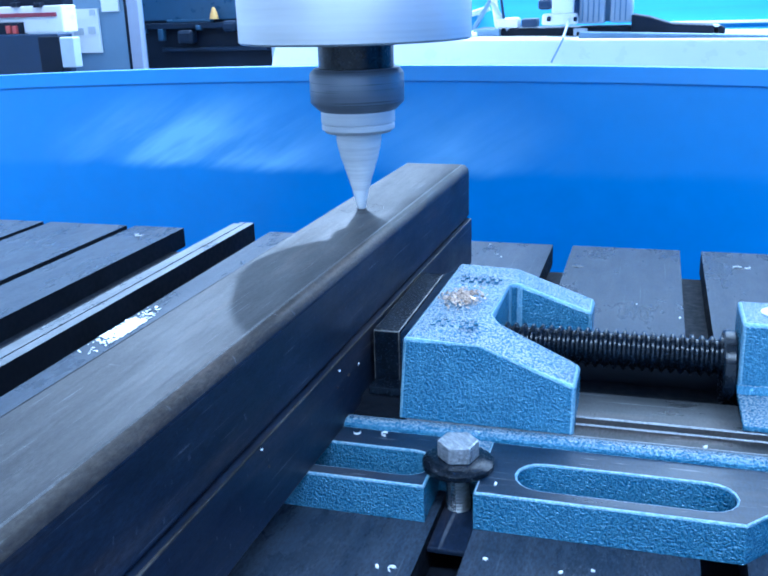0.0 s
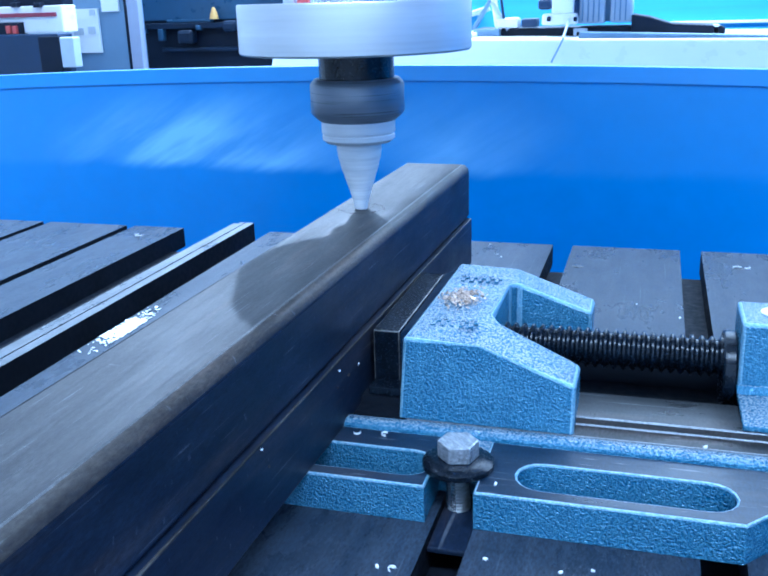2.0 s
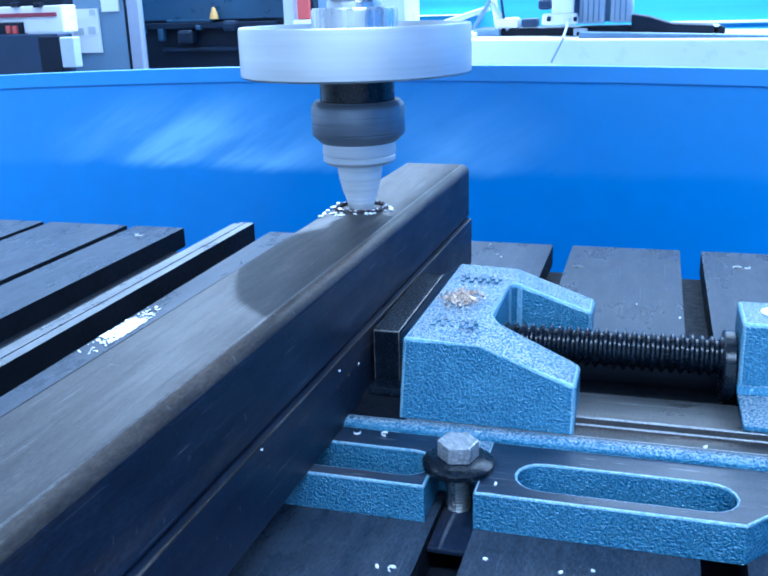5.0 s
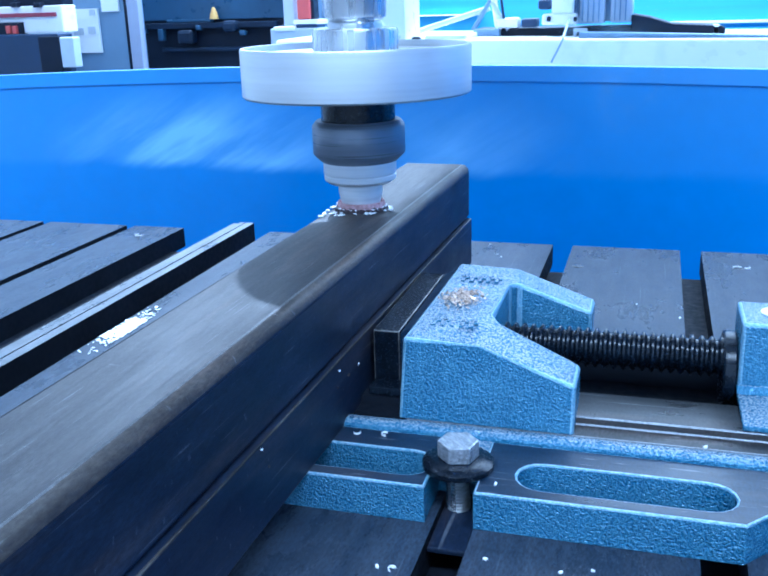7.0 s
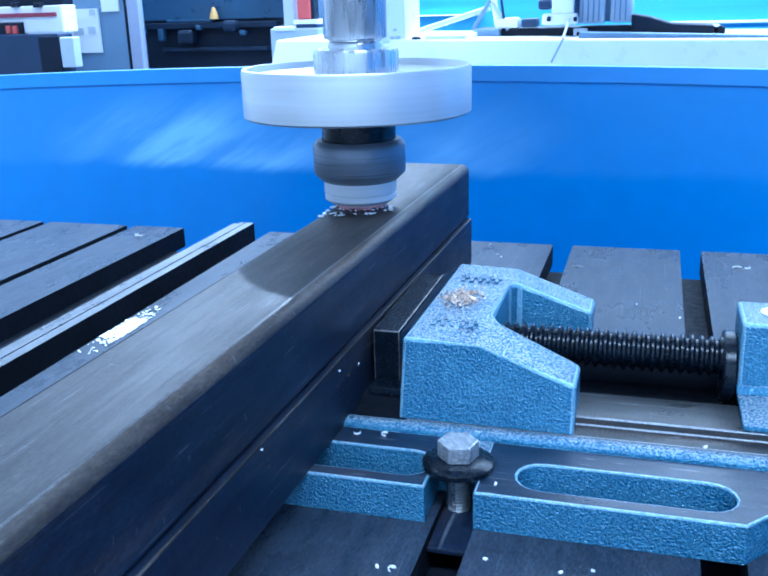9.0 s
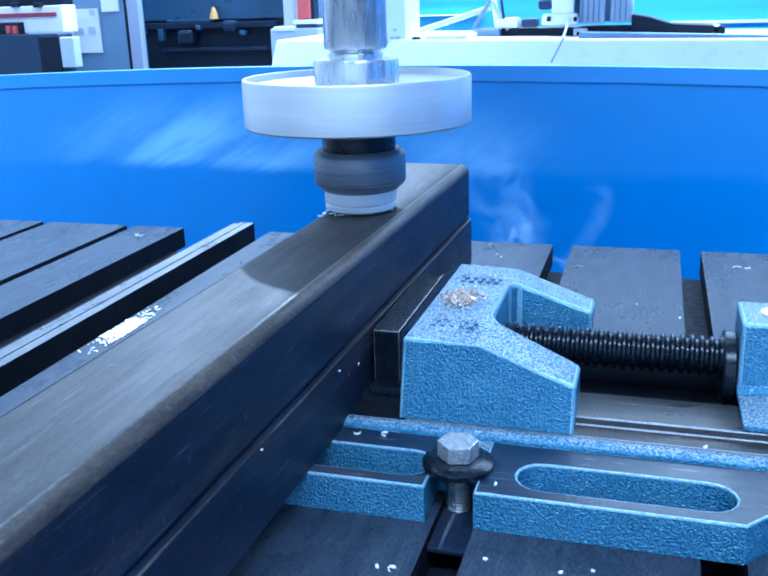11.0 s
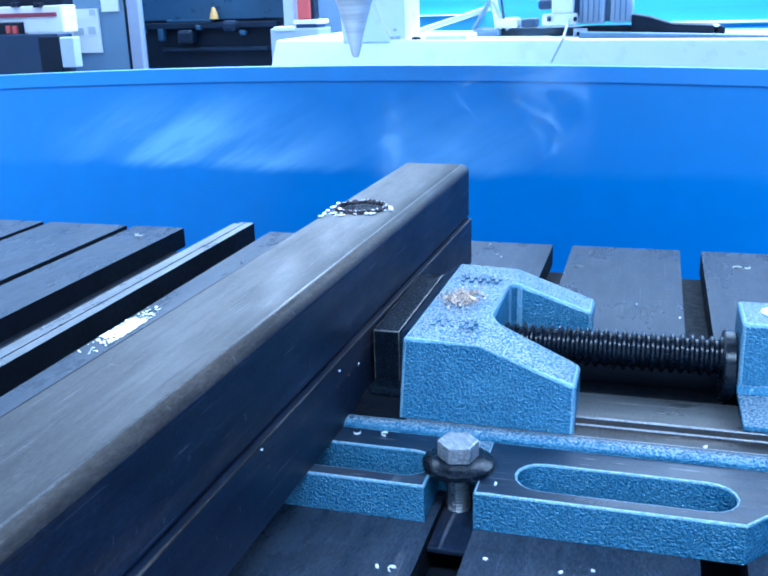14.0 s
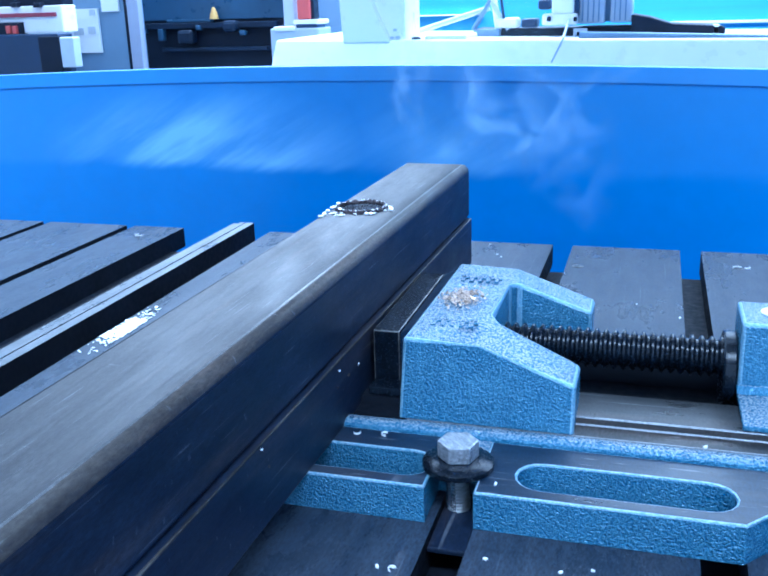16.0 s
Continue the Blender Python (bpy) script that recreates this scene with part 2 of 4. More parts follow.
def paint_light_patches(m):
    """Pale light painted on the panel in two broad streaked patches that end at one level."""
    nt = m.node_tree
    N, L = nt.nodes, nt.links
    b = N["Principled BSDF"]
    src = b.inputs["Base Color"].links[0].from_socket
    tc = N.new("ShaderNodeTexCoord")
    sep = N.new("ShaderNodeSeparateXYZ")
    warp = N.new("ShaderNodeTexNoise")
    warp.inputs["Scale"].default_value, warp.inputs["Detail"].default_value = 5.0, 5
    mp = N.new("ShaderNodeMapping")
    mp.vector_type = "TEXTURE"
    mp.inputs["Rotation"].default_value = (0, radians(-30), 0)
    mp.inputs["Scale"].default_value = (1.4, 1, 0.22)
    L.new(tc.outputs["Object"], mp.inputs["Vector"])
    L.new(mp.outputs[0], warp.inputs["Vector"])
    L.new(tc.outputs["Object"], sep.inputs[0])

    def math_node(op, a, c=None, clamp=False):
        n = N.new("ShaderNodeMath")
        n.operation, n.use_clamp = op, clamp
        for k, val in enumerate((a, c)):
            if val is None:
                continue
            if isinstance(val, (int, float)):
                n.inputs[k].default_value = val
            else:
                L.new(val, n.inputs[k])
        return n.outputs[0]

    def light_patch(cx, cz, rx, rz):
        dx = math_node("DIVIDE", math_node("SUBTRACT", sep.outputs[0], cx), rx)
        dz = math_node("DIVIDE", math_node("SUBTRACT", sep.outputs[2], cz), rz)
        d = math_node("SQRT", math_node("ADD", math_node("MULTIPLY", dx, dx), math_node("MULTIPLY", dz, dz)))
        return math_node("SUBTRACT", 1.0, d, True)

    both = math_node("MAXIMUM", light_patch(-0.505, -0.090, 0.31, 0.11), math_node("MULTIPLY", light_patch(-0.10, -0.085, 0.20, 0.10), 0.5))
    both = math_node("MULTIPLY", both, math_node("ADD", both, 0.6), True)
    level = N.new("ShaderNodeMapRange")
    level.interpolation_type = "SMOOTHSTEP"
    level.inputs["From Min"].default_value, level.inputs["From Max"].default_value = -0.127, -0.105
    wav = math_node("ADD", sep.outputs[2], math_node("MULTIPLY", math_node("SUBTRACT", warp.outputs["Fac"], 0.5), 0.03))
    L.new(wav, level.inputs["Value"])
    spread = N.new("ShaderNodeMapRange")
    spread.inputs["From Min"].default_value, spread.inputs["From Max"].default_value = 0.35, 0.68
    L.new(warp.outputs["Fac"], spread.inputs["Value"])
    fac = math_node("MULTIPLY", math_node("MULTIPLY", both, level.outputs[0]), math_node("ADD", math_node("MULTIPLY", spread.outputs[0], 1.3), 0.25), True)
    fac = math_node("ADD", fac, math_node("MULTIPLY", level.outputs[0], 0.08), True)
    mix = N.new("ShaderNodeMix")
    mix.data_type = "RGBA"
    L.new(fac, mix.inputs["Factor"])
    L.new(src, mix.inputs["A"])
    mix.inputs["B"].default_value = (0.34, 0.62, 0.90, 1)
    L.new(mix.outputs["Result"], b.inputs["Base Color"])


# the panel's pale light patches are mixed into its blue
paint_light_patches(BLUEWALL)
FLOORM = material("grey_workshop_floor", (0.22, 0.23, 0.24), 0.6, 0.0, 0.2, 3)
CEILM = material("white_ceiling_paint", (0.78, 0.79, 0.80), 0.8, 0.0, 0.04, 3)
CYANM = material("pale_cyan_wall_paint", (0.10, 0.36, 0.62), 0.5, 0.0, 0.25, 1.6, stretch=(0.15, 1, 5))
WALLM = material("light_wall_paint", (0.6, 0.64, 0.68), 0.7, 0.0, 0.06, 2)
WHITEM = material("white_enamel", (0.90, 0.89, 0.88), 0.35, 0.0, 0.03, 5)
GREYM = material("grey_cabinet_paint", (0.19, 0.285, 0.41), 0.45, 0.0, 0.08, 5)
FRAMEM = material("lilac_grey_frame", (0.36, 0.39, 0.50), 0.45, 0.0, 0.08, 5)
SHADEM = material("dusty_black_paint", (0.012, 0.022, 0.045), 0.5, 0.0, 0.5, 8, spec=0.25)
BUSH = material("smeared_bright_bore", (0.40, 0.41, 0.44), 0.26, 0.85, 0.5, 160, 0.2, 500)
# broken bright colour that paints the glints on the jaw plate's edges
GLINTEDGE = layered("painted_glint_edge", (0.010, 0.011, 0.014), (0.42, 0.40, 0.38), 0.30, 60.0, (1, 1, 1), 0.2, 0.0002, spec=0.5, scratch=0.3, cloud=0.9)
PALEM = material("pale_grey_plastic", (0.5, 0.55, 0.62), 0.45, 0.0, 0.1, 9)
DARKM = material("black_machine_paint", (0.007, 0.012, 0.026), 0.5, 0.0, 0.5, 8, spec=0.25)
NAVYM = material("navy_box_paint", (0.012, 0.032, 0.08), 0.45, 0.0, 0.25, 8)
REDM = material("red_plastic", (0.6, 0.10, 0.09), 0.4, 0.0, 0.1, 9)
DULLRED = material("dark_red_trim", (0.28, 0.04, 0.07), 0.5, 0.0, 0.15, 9)
PAPERM = material("white_paper", (0.85, 0.87, 0.88), 0.8, 0.0, 0.03, 5)
YELLOWM = material("amber_plastic", (0.7, 0.42, 0.12), 0.5, 0.0, 0.1, 9)
INKM = material("grey_ink", (0.5, 0.55, 0.62), 0.7, 0.0, 0.1, 9)


# ---- mesh helpers ----
def part(name, bm, mat, parent=None, label="", smooth=False, recalc=True, flats=False):
    if recalc:
        bmesh.ops.recalc_face_normals(bm, faces=bm.faces)
    me = bpy.data.meshes.new(name)
    bm.to_mesh(me)
    bm.free()
    mats = mat if isinstance(mat, (list, tuple)) else [mat]
    for m in mats:
        me.materials.append(m)
    if smooth:
        me.shade_smooth()
        me.set_sharp_from_angle(angle=radians(40))
    ob = new(name, me)
    if flats:
        wn = ob.modifiers.new("flat_faces", "WEIGHTED_NORMAL")
        wn.keep_sharp, wn.weight = True, 90
    if parent:
        ob.parent = parent
    if label:
        tagged(ob, label)
    return ob


def thing(name, x, y, z, label, category, group="", kind=""):
    return tagged(at(new(name), x, y, z), label, category, group, kind)


def at(ob, x, y, z, rx=0, ry=0, rz=0):
    ob.matrix_basis = pose(x, y, z, rx, ry, rz)
    return ob


def box(x0, x1, y0, y1, z0, z1, bevel=0.0, segs=2, bm=None):
    own = bm is None
    bm = bm or bmesh.new()
    g = bmesh.ops.create_cube(bm, size=1.0)
    for v in g["verts"]:
        v.co = Vector(((x0 + x1) / 2 + v.co.x * (x1 - x0), (y0 + y1) / 2 + v.co.y * (y1 - y0), (z0 + z1) / 2 + v.co.z * (z1 - z0)))
    if bevel and own:
        bmesh.ops.bevel(bm, geom=list(bm.edges), offset=bevel, segments=segs, affect="EDGES", profile=0.5)
    return bm


def prism(profile, axis, a, b, bevel=0.0, segs=2, edge=-1):
    """Extrudes a closed outline along axis from a to b; the outline gives the two other coordinates in order."""
    bm = bmesh.new()

    def co(p, t):
        return {"x": (t, p[0], p[1]), "y": (p[0], t, p[1]), "z": (p[0], p[1], t)}[axis]
    lo = [bm.verts.new(co(p, a)) for p in profile]
    hi = [bm.verts.new(co(p, b)) for p in profile]
    n = len(profile)
    bm.faces.new(lo)
    bm.faces.new(hi[::-1])
    for i in range(n):
        bm.faces.new((lo[i], lo[(i + 1) % n], hi[(i + 1) % n], hi[i]))
    if bevel:
        bmesh.ops.recalc_face_normals(bm, faces=bm.faces)
        edges = [e for e in bm.edges if e.calc_face_angle(0) > 0.3]
        bmesh.ops.bevel(bm, geom=edges, offset=bevel, segments=segs, affect="EDGES", profile=0.5, material=edge)
    return bm


def lathe(profile, n=64, bm=None):
    """Turns an outline of (radius, height) about z."""
    bm = bm or bmesh.new()
    rings = []
    for r, z in profile:
        if r < 1e-6:
            rings.append([bm.verts.new((0, 0, z))])
        else:
            rings.append([bm.verts.new((r * math.cos(2 * math.pi * i / n), r * math.sin(2 * math.pi * i / n), z)) for i in range(n)])
    for a, b in zip(rings, rings[1:]):
        for i in range(n):
            j = (i + 1) % n
            vs = [a[i % len(a)], a[j % len(a)], b[j % len(b)], b[i % len(b)]]
            vs = list(dict.fromkeys(vs))
            if len(vs) > 2:
                bm.faces.new(vs)
    return bm


def rod(p, q, r, n=16):
    p, q = Vector(p), Vector(q)
    bm = bmesh.new()
    bmesh.ops.create_cone(bm, cap_ends=True, segments=n, radius1=r, radius2=r, depth=(q - p).length)
    bmesh.ops.transform(bm, matrix=Matrix.Translation((p + q) / 2) @ (q - p).to_track_quat("Z", "Y").to_matrix().to_4x4(), verts=bm.verts)
    return bm


def arc(cx, cy, r, a0, a1, n):
    return [(cx + r * math.cos(radians(a0 + (a1 - a0) * i / n)), cy + r * math.sin(radians(a0 + (a1 - a0) * i / n))) for i in range(n + 1)]


# ---- the room ----
tagged(part("floor", box(-4, 4, -3.5, 7, -1.1, -1.0), FLOORM), "grey concrete workshop floor", "floor", kind="structure")
tagged(part("ceiling", box(-4, 4, -3.5, 7, 2.6, 2.7), CEILM), "white painted workshop ceiling", "ceiling", kind="structure")
tagged(part("wall_north", box(-4, 4, 6.5, 6.6, -1.0, 2.6), WALLM), "light painted workshop wall", "wall", kind="structure")
tagged(part("wall_south", box(-4, 4, -3.6, -3.5, -1.0, 2.6), WALLM), "light painted workshop wall", "wall", kind="structure")
tagged(part("wall_west", box(-4.1, -4, -3.5, 6.5, -1.0, 2.6), WALLM), "light painted workshop wall", "wall", kind="structure")
# out of view, made blue so that the tube's side reflects blue
tagged(part("wall_east", box(4, 4.1, -3.5, 6.5, -1.0, 2.6), BLUEWALL), "unseen workshop wall, blue to tint reflections", "wall", kind="structure")

# ---- the blue enclosure wall behind the table ----
ZG = -0.1022


def bowed(x):
    return -0.011 * ((x + 0.25) / 0.62) ** 2


def enclosure_sheet(y0, y1, z0, z1, n=60, bow_low=True, lean=0.0):
    bm = bmesh.new()
    cols = []
    for i in range(n + 1):
        x = -1.25 + 2.1 * i / n
        d = bowed(x)
        dl = d if bow_low else 0
        cols.append([bm.verts.new(p) for p in ((x, y0, z0 + dl), (x, y1, z0 + dl), (x, y1, z1 + d), (x, y0 + lean, z1 + d))])
    for a, b in zip(cols, cols[1:]):
        for k in range(4):
            bm.faces.new((a[k], a[(k + 1) % 4], b[(k + 1) % 4], b[k]))
    bm.faces.new(cols[0])
    bm.faces.new(cols[-1][::-1])
    return bm


enclosure = thing("splash_guard", 0, 0, 0, "glossy bright blue sheet-metal splash guard behind the table", "machine guard")
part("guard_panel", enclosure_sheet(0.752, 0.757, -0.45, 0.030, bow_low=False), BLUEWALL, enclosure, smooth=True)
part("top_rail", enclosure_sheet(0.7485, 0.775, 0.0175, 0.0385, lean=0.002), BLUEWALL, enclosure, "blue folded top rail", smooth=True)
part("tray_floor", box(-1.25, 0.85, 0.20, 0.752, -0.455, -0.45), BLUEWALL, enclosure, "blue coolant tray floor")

# ---- the slotted table ----

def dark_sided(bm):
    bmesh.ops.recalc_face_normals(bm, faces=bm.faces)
    # slot sides near black: oil and slot shade put into the colour
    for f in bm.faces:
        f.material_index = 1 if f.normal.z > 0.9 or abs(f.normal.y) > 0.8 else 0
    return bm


table = thing("machine_table", 0, 0, 0, "dark ground-steel machine table with parallel T-slots", "machine table")
Y0, Y1, ZS = -0.9, 0.310, -0.121
part("table_bed", box(-0.95, 0.75, Y0, Y1 - 0.030, -0.19, ZS), SLOT, table, "oily slot floor, darkened for the shade in it")
for x0, x1 in ((-0.95, -0.81), (-0.798, -0.69), (-0.678, -0.60), (-0.588, -0.488), (-0.478, -0.3785), (-0.368, -0.3075), (-0.205, -0.1415),
               (-0.1225, -0.0235), (-0.0045, 0.0945), (0.1135, 0.2125), (0.2315, 0.3305), (0.3495, 0.4485), (0.4675, 0.75)):
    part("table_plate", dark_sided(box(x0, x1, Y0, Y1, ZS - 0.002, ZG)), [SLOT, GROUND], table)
part("table_neck", box(-0.6, 0.45, -0.7, 0.19, -0.455, -0.19), NAVYM, table, "dark cast machine base")
part("table_base", box(-0.75, 0.55, -0.75, 0.74, -1.0, -0.4555, 0.01), NAVYM, table, "dark cast machine base")
strip = [(-0.247, ZS - 0.002), (-0.247, -0.0945), (-0.2395, -0.0945), (-0.2390, -0.0932), (-0.2332, -0.0932), (-0.2330, -0.0938), (-0.2316, -0.0938), (-0.2314, -0.0932), (-0.2228, -0.0932), (-0.2228, ZS - 0.002)]
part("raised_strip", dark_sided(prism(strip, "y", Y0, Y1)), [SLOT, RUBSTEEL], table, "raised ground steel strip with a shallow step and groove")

# ---- workpiece: tube with drilled hole, lying on a bar ----
TURN = -1.17
R_HOLE = 0.0146
tube = thing("steel_tube", 0, 0, 0, "dark mill-scaled rectangular steel tube being drilled", "steel tube")
at(tube, 0, 0, 0, 0, 0, TURN)
XL, XR, RC, ZB = -0.0203, 0.0350, 0.0026, -0.0441
YN, YF = -0.62, 0.1710


def tube_body():
    bm = bmesh.new()
    xa, xb, h = XL + 0.0035, XR - 0.0065, 0.03
    ys = [-h + 2 * h * i / 16 for i in range(17)]
    xs = [xa + (xb - xa) * i / 12 for i in range(13)]
    stations = [YN] + ys + [YF]
    # the outline without the flat top, from the right shoulder down and round to the left one
    pts = arc(XR - 0.0065, -0.0065, 0.0065, 90, 0, 8) + arc(XR - RC, ZB + RC, RC, 0, -90, 4) + arc(XL + RC, ZB + RC, RC, -90, -180, 4) + arc(XL + 0.0035, -0.0035, 0.0035, 180, 90, 5)
    rows = [[bm.verts.new((x, y, z)) for x, z in pts] for y in stations]
    for r0, r1 in zip(rows, rows[1:]):
        for i in range(len(pts) - 1):
            bm.faces.new((r0[i], r0[i + 1], r1[i + 1], r1[i]))
    # flat top: a field round the hole and long strips before and behind it
    loop = [(x, -h) for x in xs[:-1]] + [(xb, y) for y in ys[:-1]] + [(x, h) for x in xs[:0:-1]] + [(xa, y) for y in ys[:0:-1]]
    outer = [bm.verts.new((x, y, 0)) for x, y in loop]
    inner = [bm.verts.new((*(Vector((x, y)).normalized() * R_HOLE), 0)) for x, y in loop]
    for i in range(len(loop)):
        j = (i + 1) % len(loop)
        bm.faces.new((outer[i], outer[j], inner[j], inner[i]))
    for y0, y1 in ((YN, -h), (h, YF)):
        for x0, x1 in zip(xs, xs[1:]):
            bm.faces.new([bm.verts.new(p) for p in ((x0, y0, 0), (x1, y0, 0), (x1, y1, 0), (x0, y1, 0))])
    bmesh.ops.remove_doubles(bm, verts=bm.verts, dist=1e-6)
    bmesh.ops.recalc_face_normals(bm, faces=bm.faces)
    bm.normal_update()
    top = max(bm.faces, key=lambda f: f.calc_center_median().z)
    if top.normal.z < 0:
        bmesh.ops.reverse_faces(bm, faces=bm.faces)
    bm.normal_update()
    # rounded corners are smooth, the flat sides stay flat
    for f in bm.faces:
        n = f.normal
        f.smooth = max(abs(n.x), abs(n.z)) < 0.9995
        # right-hand faces take the shaded copy of the mill scale
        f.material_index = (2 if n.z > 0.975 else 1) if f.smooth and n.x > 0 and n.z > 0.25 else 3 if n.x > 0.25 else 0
    return bm


shell = part("tube_wall", tube_body(), [MILL, WORN, RIDGE, MILLSHADE], tube, recalc=False)
sol = shell.modifiers.new("wall", "SOLIDIFY")
sol.thickness, sol.offset = 0.0035, -1.0

# metal under the drill: rings that are pressed down one after another
RINGS = []
for r0, r1 in ((0.0, 0.0034), (0.0034, 0.0062), (0.0062, 0.0090), (0.0090, 0.0118), (0.0118, R_HOLE - 0.0001)):
    prof = [(r0, 0.0), (r1 - 0.0001, 0.0), (r1 - 0.0001, -0.0035), (r0, -0.0035)]
    if r0 > 0:
        prof.append(prof[0])
    RINGS.append((r1, tagged(part("pressed_metal_ring", lathe(prof, 48), MILL), "ring of tube wall metal pressed down by the drill", "metal ring", "pressed metal rings")))

part("hole_bushing", lathe([(R_HOLE - 0.00005, -0.0002), (R_HOLE + 0.0012, -0.0040), (R_HOLE + 0.0008, -0.0120), (R_HOLE - 0.0004, -0.0120), (R_HOLE - 0.00005, -0.0002)], 56), BUSH, tube, "smeared bright bore of the drilled hole", smooth=True)
part("weld_seam", box(XL + 0.0195, XL + 0.0225, YN + 0.01, YF - 0.004, ZB - 0.0003, ZB + 0.0002), WORN, tube, "thin weld seam along the tube")
specks = random.Random(9)
bar = thing("support_bar", 0, 0, 0, "dark steel bar under the tube, clamped in the vise", "steel bar")
at(bar, 0, 0, 0, 0, 0, TURN)
part("bar_body", prism([(-0.013, -0.0835), (0.0378, -0.0835), (0.0378, -0.0445), (-0.013, -0.0445)], "y", -0.62, 0.1695, 0.0010, 2, 1), [BARSTEEL, CHIPPEDBAR], bar, smooth=True, flats=True)

for i in range(9):
    y, z = specks.uniform(-0.30, 0.02), specks.choice((-0.047, -0.05, -0.058))
    at(part("oxide_fleck", box(-0.0003, 0.0003, -0.0011, 0.0011, -0.0005, 0.0005), CHIP if i % 3 == 0 else WORN, bar), 0.0378, y, z, specks.uniform(-40, 40), 0, 0)

# the pushed-up burr round the hole with its flakes
burr = thing("burr_collar", 0, 0, 0, "ragged burnt burr with bright flakes round the hole", "metal burr")
rng = random.Random(5)


def burr_ring():
    bm = bmesh.new()
    n = 72
    rings = []
    for k, (r, z) in enumerate(((0.0146, -0.004), (0.0147, 0.0012), (0.0158, 0.0022), (0.0172, 0.0014), (0.0180, -0.0006))):
        row = []
        for i in range(n):
            a = 2 * math.pi * i / n
            dz = rng.uniform(-0.0007, 0.0009) if 0 < k < 4 else 0
            dr = rng.uniform(-0.0004, 0.0006) if k > 2 else 0
            row.append(bm.verts.new(((r + dr) * math.cos(a), (r + dr) * math.sin(a), z + dz)))
        rings.append(row)
    for a, b in zip(rings, rings[1:]):
        for i in range(n):
            bm.faces.new((a[i], a[(i + 1) % n], b[(i + 1) % n], b[i]))
    return bm


def flake_mesh(size, thick=0.00045):
    bm = bmesh.new()
    pts = [(math.cos(a) * size * rng.uniform(0.6, 1.1), math.sin(a) * size * 0.6 * rng.uniform(0.6, 1.1)) for a in (0.2, 1.4, 2.6, 3.7, 5.0)]
    top = [bm.verts.new((x, y, thick * rng.uniform(1.0, 1.9))) for x, y in pts]
    low = [bm.verts.new((x, y, 0)) for x, y in pts]
    bm.faces.new(top)
    bm.faces.new(low[::-1])
    for i in range(5):
        bm.faces.new((low[i], low[(i + 1) % 5], top[(i + 1) % 5], top[i]))
    return bm


part("burr_ring", burr_ring(), BURNT, burr, smooth=False)
for i in range(22):
    a = i * 2.399963
    f = part("flake", flake_mesh(rng.uniform(0.0008, 0.0021), 0.0004), CHIP, burr)
    at(f, 0.0163 * math.cos(a), 0.0163 * math.sin(a), 0.0017, rng.uniform(-15, 15), rng.uniform(-15, 15), math.degrees(a) + 90 + rng.uniform(-20, 20))
# larger curled flakes thrown out towards the near side
for i in range(19):
    a = radians(rng.uniform(165, 385))
    r = rng.uniform(0.0188, 0.0222) + max(0.0, -math.cos(a)) * max(0.0, -math.sin(a)) * rng.uniform(0, 0.016)
    x, y = max(-0.0185, r * math.cos(a)), r * math.sin(a)
    f = part("flake", flake_mesh(rng.uniform(0.0014, 0.0026), rng.uniform(0.0003, 0.0006)), CHIP, burr)
    at(f, x, y, 0.0004, rng.uniform(-6, 14), rng.uniform(-10, 10), rng.uniform(0, 360))
for x, y in ((-0.0178, -0.030), (-0.0172, -0.024), (-0.0185, -0.014), (-0.0180, 0.006), (0.0215, -0.004)):
    at(part("flake", flake_mesh(0.0026, 0.0007), CHIP, burr), x, y, 0.0005, 4, 4, rng.uniform(0, 360))
# metal upset round the hot drill, later pressed flat by the collar
upset = tagged(part("hot_metal_rim", lathe([(0.0147, -0.004), (0.0158, -0.004), (0.0162, 0.001), (0.0157, 0.0048), (0.0150, 0.0062), (0.0147, 0.0056), (0.0147, -0.004)], 56), HOT, smooth=True),
               "reddish hot rim of metal squeezed up round the drill", "metal rim")

# ---- vise ----
vise = thing("machine_vise", 0, 0, 0, "blue hammertone cast-iron machine vise bolted to the table", "vise")
ZT = -0.083


def obround(x0, x1, y0, y1, n=8):
    r = (y1 - y0) / 2
    cy = (y0 + y1) / 2
    return arc(x1 - r, cy, r, -90, 90, n) + arc(x0 + r, cy, r, 90, 270, n)


def flange(x0, x1, y0, y1, hole, z0, z1):
    """A flat casting with one long round-ended opening."""
    bm = bmesh.new()
    hx0, hx1, hy0, hy1 = hole
    inner = obround(hx0, hx1, hy0, hy1)
    rows = []
    for z in (z0, z1):
        i_v = [bm.verts.new((x, y, z)) for x, y in inner]
        half = len(inner) // 2
        o_v = [bm.verts.new((x1, y0 + (y1 - y0) * i / (half - 1), z)) for i in range(half)]
        o_v += [bm.verts.new((x0, y1 - (y1 - y0) * i / (half - 1), z)) for i in range(half)]
        rows.append((i_v, o_v))
    n = len(inner)
    for i_v, o_v in rows:
        for i in range(n):
            j = (i + 1) % n
            vs = list(dict.fromkeys((i_v[i], i_v[j], o_v[j], o_v[i])))
            bm.faces.new(vs)
    for k in (0, 1):
        for i in range(n):
            j = (i + 1) % n
            bm.faces.new((rows[0][k][i], rows[0][k][j], rows[1][k][j], rows[1][k][i]))
    return bm


